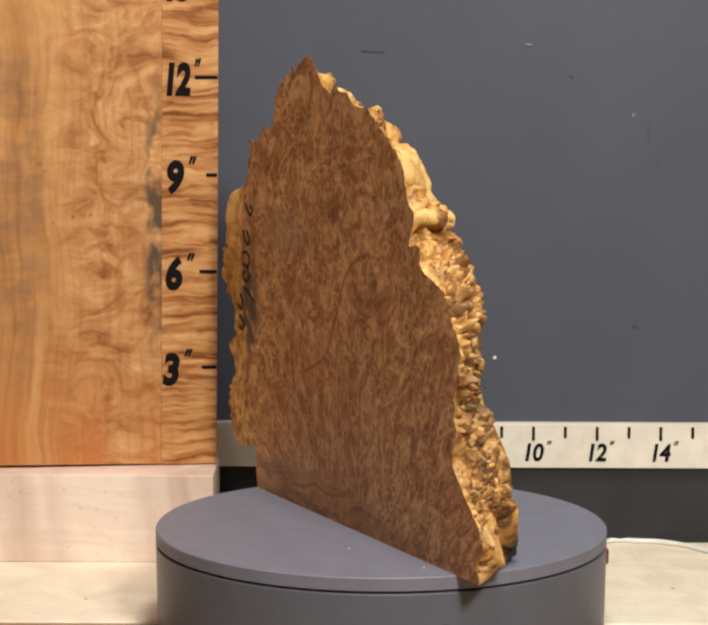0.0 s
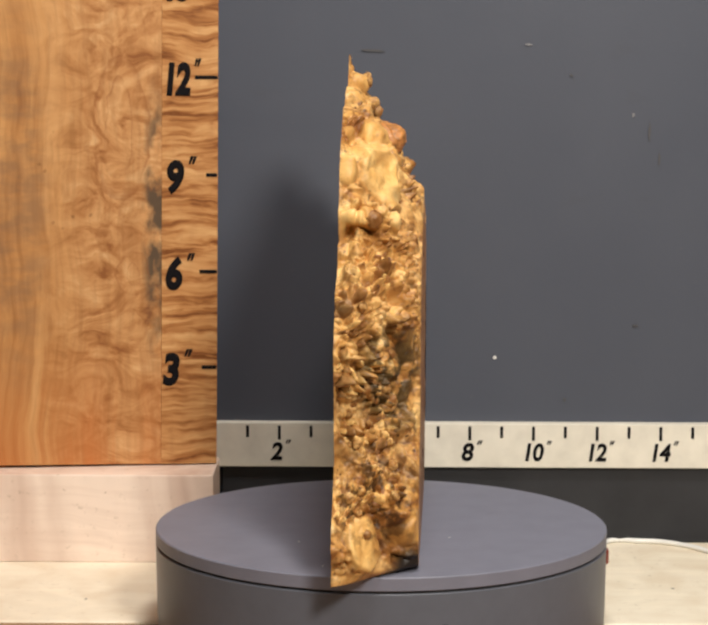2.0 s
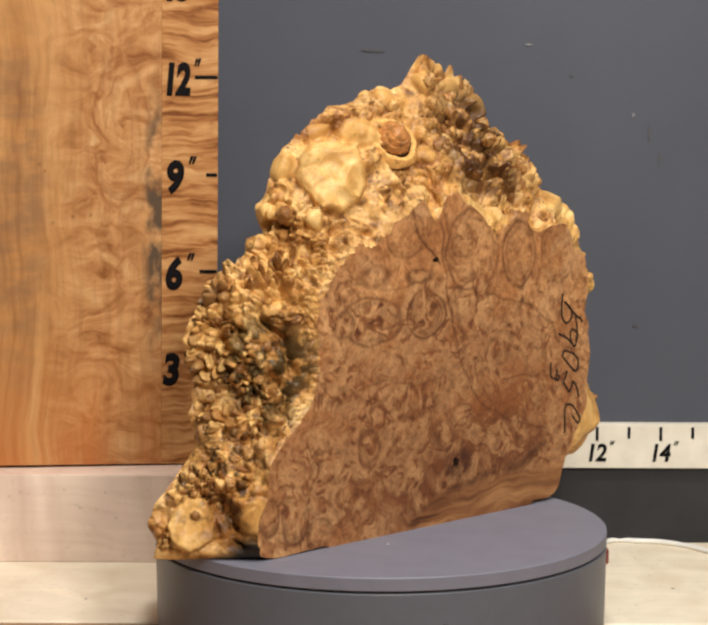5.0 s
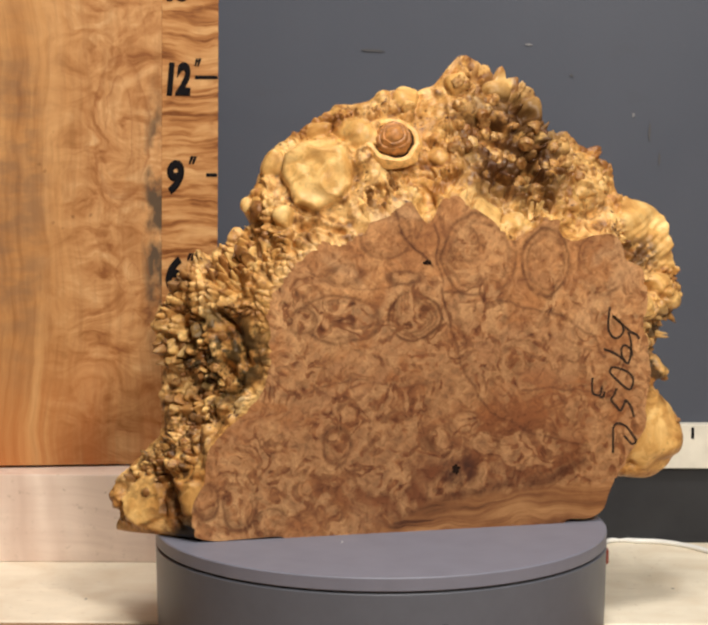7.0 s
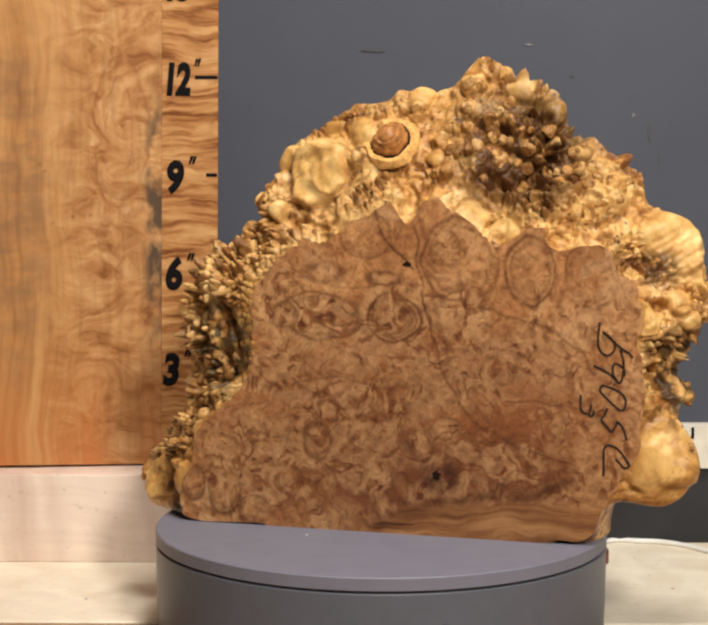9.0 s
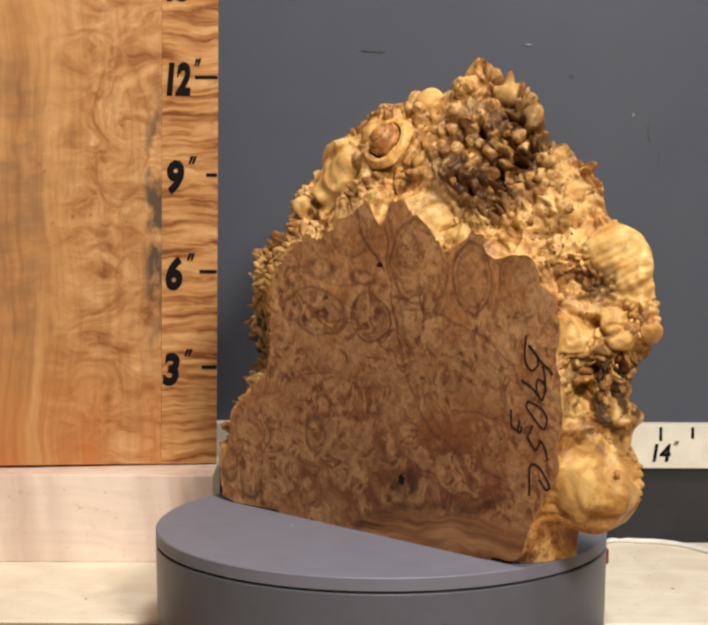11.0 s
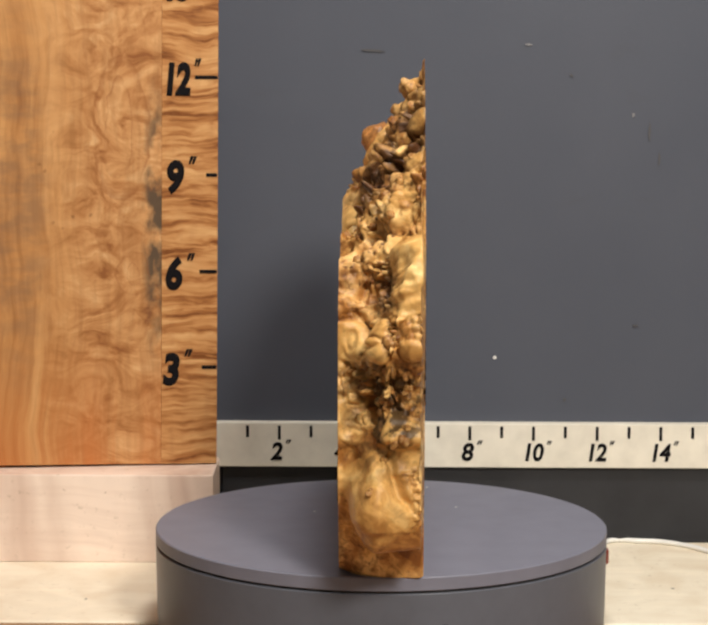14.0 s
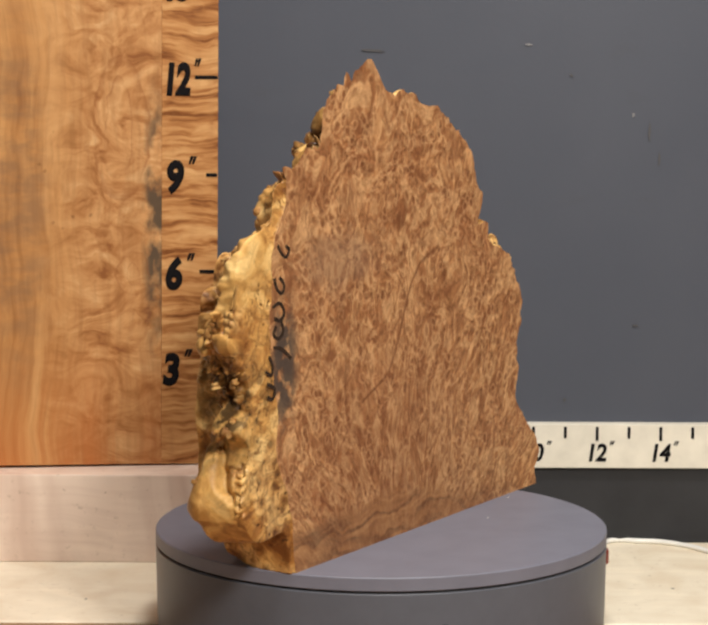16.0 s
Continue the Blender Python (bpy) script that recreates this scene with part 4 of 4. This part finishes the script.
def front_figure(pts):
    """Figure of the front face: eyes, outlines and veins, 0..1 each."""
    q = pts + 0.0022 * np.stack([lattice(pts, 70.0, 61), 0 * pts[:, 0], lattice(pts, 70.0, 62)], -1) + 0.0008 * np.stack([lattice(pts, 220.0, 63), 0 * pts[:, 0], lattice(pts, 220.0, 64)], -1)
    eyes, ring, line = (np.zeros(len(q)) for _ in range(3))
    for x, z, rx, rz, full, dark in KNOTS:
        d = np.hypot((q[:, 0] - x / 1000) / (rx / 1000), (q[:, 2] - z / 1000) / (rz / 1000))
        eyes = np.maximum(eyes * ease(0.7, 1.05, d), full * ease(1.0, 0.80, d))
        wide = 1.3 / min(rx, rz)
        ring = np.maximum(ring * ease(0.6, 0.95, d), dark * np.exp(-((d - 1) / wide) ** 2))
        ring = np.maximum(ring, 0.55 * dark * np.exp(-((d - 0.8) / wide) ** 2))
    for wide, strong, way in VEINS:
        away = trail(q[:, [0, 2]], way)
        line = np.maximum(line, strong * np.exp(-(away / (wide / 1000)) ** 2))
    return {"eyes": eyes, "ring": ring, "line": line}


def rear_figure(pts):
    """Figure of the rear face: rays that fan out from the foot, and one long vein."""
    q = pts + 0.006 * np.stack([lattice(pts, 30.0, 71), 0 * pts[:, 0], lattice(pts, 30.0, 72)], -1)
    dx, dz = q[:, 0] - 0.02, q[:, 2] + 0.10
    r, a = np.hypot(dx, dz), np.arctan2(dx, dz)
    rays = np.stack([a * 0.20, 0 * a, r * 0.52], -1)
    line = np.zeros(len(q))
    for wide, strong, way in ((1.3, 0.9, ((70, 98), (42, 112), (30, 128), (8, 166), (-6, 178), (-30, 188))), (1.0, 0.6, ((92, 118), (84, 84), (100, 60)))):
        line = np.maximum(line, strong * np.exp(-(trail(q[:, [0, 2]], way) / (wide / 1000)) ** 2))
    return {"rays": rays, "line": line}


def build_slab():
    slab = tagged(new("burl_slab"), "golden maple burl slab with knobbly live edge standing upright on the platter", "wood slab")
    q, skin = slab_surface()
    na, ns = q.shape[:2]
    faces = [(i * ns + j, i * ns + j + 1, ((i + 1) % na) * ns + j + 1, ((i + 1) % na) * ns + j) for i in range(na) for j in range(ns - 1)]
    grid_mesh("live_edge", q, faces, BARK, slab, "golden knobbly natural burl edge", True, skin)
    rings = 130
    for name, ring, mat, label, sign, figure in (("front_face", q[:, 0], FACE_A, "sawn burl face with swarms of eyes", 1, front_figure), ("rear_face", q[:, -1], FACE_B, "sawn rear burl face with flame grain", -1, rear_figure)):
        mid = np.array([CX, ring[0, 1], CZ])
        pts = np.concatenate([mid + (ring - mid) * k / rings for k in range(1, rings + 1)] + [mid[None]])
        c = rings * na
        tri = [(i, (i + 1) % na, c)[::sign] for i in range(na)]
        quad = [(k * na + i, (k + 1) * na + i, (k + 1) * na + (i + 1) % na, k * na + (i + 1) % na)[::sign] for k in range(rings - 1) for i in range(na)]
        grid_mesh(name, pts, tri + quad, mat, slab, label, False, figure(pts))
    knob_shapes = []
    for i in range(6):
        rnd = random.Random(70 + i)
        tip = rnd.uniform(0.9, 1.9)
        bm = lathe([(0, -0.6), (0.8, -0.5), (0.98, -0.1), (1.0, 0.15), (0.92, 0.4), (0.72, 0.72), (0.46, tip * 0.84), (0.2, tip * 0.97), (0, tip)], 14)
        for v in bm.verts:
            v.co += 0.30 * noise.noise_vector(v.co * 1.6 + Vector((i * 9.1, 0, 0)))
        me = bpy.data.meshes.new("burl_knob")
        bm.to_mesh(me)
        bm.free()
        me.materials.append(KNOB)
        knob_shapes.append(me)
    da = np.roll(q, -3, 0) - np.roll(q, 3, 0)
    nrm = np.cross(np.gradient(q, axis=1), da)
    nrm /= np.linalg.norm(nrm, axis=2, keepdims=True) + 1e-12
    nrm *= np.sign((nrm * (q - np.array([CX, 0, CZ]))).sum(-1, keepdims=True))

    def knob(i, j, size, shape):
        at, way = Vector(q[i, j]), Vector(nrm[i, j])
        ob = new("burl_knob", knob_shapes[shape % 6])
        ob.parent = slab
        lean = way.to_track_quat("Z", "Y").to_matrix().to_4x4()
        ob.matrix_basis = Matrix.Translation(at - way * size * 0.4) @ lean @ Matrix.Diagonal((size, size, size * 0.8, 1))

    rnd = np.random.RandomState(5)
    flat = q.reshape(-1, 3)
    w = 1.6 * near(flat, (0.098, 0.004, 0.268), (0.042, 0.05, 0.042)) + 0.6 * near(flat, (-0.15, 0, 0.09), (0.04, 0.05, 0.09)) + 0.8 * near(flat, (0.22, 0.0, 0.115), (0.03, 0.04, 0.03)) + 0.15 * near(flat, (0.17, -0.01, 0.225), (0.05, 0.04, 0.03))
    w *= (np.abs(flat[:, 1]) < 0.019) * (flat[:, 2] > 0.02)
    for n, c in enumerate(rnd.choice(len(flat), 90, replace=False, p=w / w.sum())):
        knob(c // ns, c % ns, rnd.uniform(0.0028, 0.0062) if flat[c, 2] > 0.23 else rnd.uniform(0.0020, 0.0042), n)
    # single knobs that stand out: x, z and size
    for n, (x, z, size) in enumerate(((0.060, 0.318, 0.0044), (0.066, 0.311, 0.005), (-0.090, 0.221, 0.006), (0.122, 0.286, 0.005), (0.116, 0.280, 0.0045), (0.022, 0.294, 0.005), (0.098, 0.308, 0.005), (0.214, 0.160, 0.006))):
        d = (q[..., 0] - x) ** 2 + (q[..., 2] - z) ** 2 + 0.02 * np.abs(q[..., 1]) ** 2
        i, j = np.unravel_index(np.argmin(d[:, 18:-18]), d[:, 18:-18].shape)
        knob(i, j + 18, size, n)
    # the ringed bulb: a brown dome in a black groove
    d = (q[..., 0] - 0.005) ** 2 + (q[..., 2] - 0.267) ** 2
    i, j = np.unravel_index(np.argmin(d[:, 12:-12]), d[:, 12:-12].shape)
    lean = Vector((-0.1, -0.80, 0.55)).to_track_quat("Z", "Y").to_matrix().to_4x4()
    seat = Matrix.Translation(Vector(q[i, j + 12]) + Vector((0, -0.002, 0.001))) @ lean @ Matrix.Diagonal((0.0118, 0.0118, 0.0090, 1))
    for name, prof, mat, label in (("bulb", [(0, -0.6), (0.96, -0.5), (1.06, -0.05), (1.0, 0.25), (0.88, 0.44), (0.80, 0.44), (0.74, 0.62), (0.60, 0.82), (0.53, 0.80), (0.46, 0.96), (0.24, 1.1), (0, 1.14)], BULB, "brown ringed burl bulb"),
                                   ("bulb_groove", [(0, -0.65), (1.02, -0.6), (1.16, -0.12), (1.04, -0.14), (0.99, -0.3), (0, -0.3)], DARK, "dark groove round the bulb"),
                                   ("bulb_rim", [(1.08, -0.6), (1.75, -0.6), (1.66, -0.3), (1.45, -0.02), (1.24, -0.02), (1.10, -0.2)], RIM, "")):
        bm = lathe(prof, 40)
        for v in bm.verts:
            v.co += 0.17 * noise.noise_vector(v.co * 1.3) + 0.06 * noise.noise_vector(v.co * 4.0)
        part(name, bm, mat, slab, label).matrix_basis = seat
    # dark flakes on the sawn face and pen marks along its edge
    # first flake colours in the shade inside a hole, second is a knot
    for x, z, rx, rz in ((0.0236, 0.1852, 0.0032, 0.0022), (0.045, 0.0415, 0.0032, 0.0038)):
        part("pit", rag(rx, rz, int(x * 1e4), 0.0003), DARK, slab, "flat dark flake for the shade in a hole and for a knot").location = (x, YF, z)

    def stroke(way, y, wide=0.0009):
        """One line of a felt pen, a little raised, through x, z points in millimetres."""
        v = [Vector((x, 0, z)) / 1000 for x, z in way]
        fine = []
        for i in range(len(v) - 1):
            p0, p1, p2, p3 = (v[min(max(i + d, 0), len(v) - 1)] for d in (-1, 0, 1, 2))
            fine += [0.5 * (2 * p1 + (p2 - p0) * u + (2 * p0 - 5 * p1 + 4 * p2 - p3) * u * u + (3 * p1 - p0 - 3 * p2 + p3) * u ** 3) for u in (0, 0.25, 0.5, 0.75)]
        fine.append(v[-1])
        bm = bmesh.new()
        rows = []
        for i, c in enumerate(fine):
            along = (fine[min(i + 1, len(fine) - 1)] - fine[max(i - 1, 0)]).normalized()
            side = Vector((-along.z, 0, along.x)) * wide * (0.75 + 0.5 * abs(noise.noise(c * 300)))
            rows.append([bm.verts.new(c + side * e + Vector((0, y + d, 0))) for e, d in ((-1, 0.0002), (-1, -0.0002), (1, -0.0002), (1, 0.0002))])
        for a, b in zip(rows, rows[1:]):
            for e in range(4):
                bm.faces.new((a[e], a[(e + 1) % 4], b[(e + 1) % 4], b[e]))
        bm.faces.new(rows[0])
        bm.faces.new(rows[-1][::-1])
        bmesh.ops.recalc_face_normals(bm, faces=bm.faces[:])
        return bm

    for ways, y in ((PEN, YF - 0.0002), (PEN_REAR, YB + 0.0002)):
        for way in ways:
            part("pen_mark", stroke(way, y, 0.0009 if y < 0 else 0.0013), PENINK, slab, "dark felt pen stroke")
    return slab, q


build_room()
build_bench()
build_board()
build_strip()
TABLE, PLATTER = build_turntable()
build_cable()
SLAB, SKIN = build_slab()


# ---- movement: platter and slab turn together, clockwise seen from above ----
def motions():
    def angle(t):
        s = t - 8.0
        return -14.876 * s - 0.026 * s * s + 0.00012 * s ** 3
    steps = [0.5 * i for i in range(33)]
    walk(SLAB, [(t, pose(0, 0, 0, 0, 0, angle(t))) for t in steps])
    walk(PLATTER, [(t, pose(0, 0, 0, 0, 0, angle(t))) for t in steps])


motions()
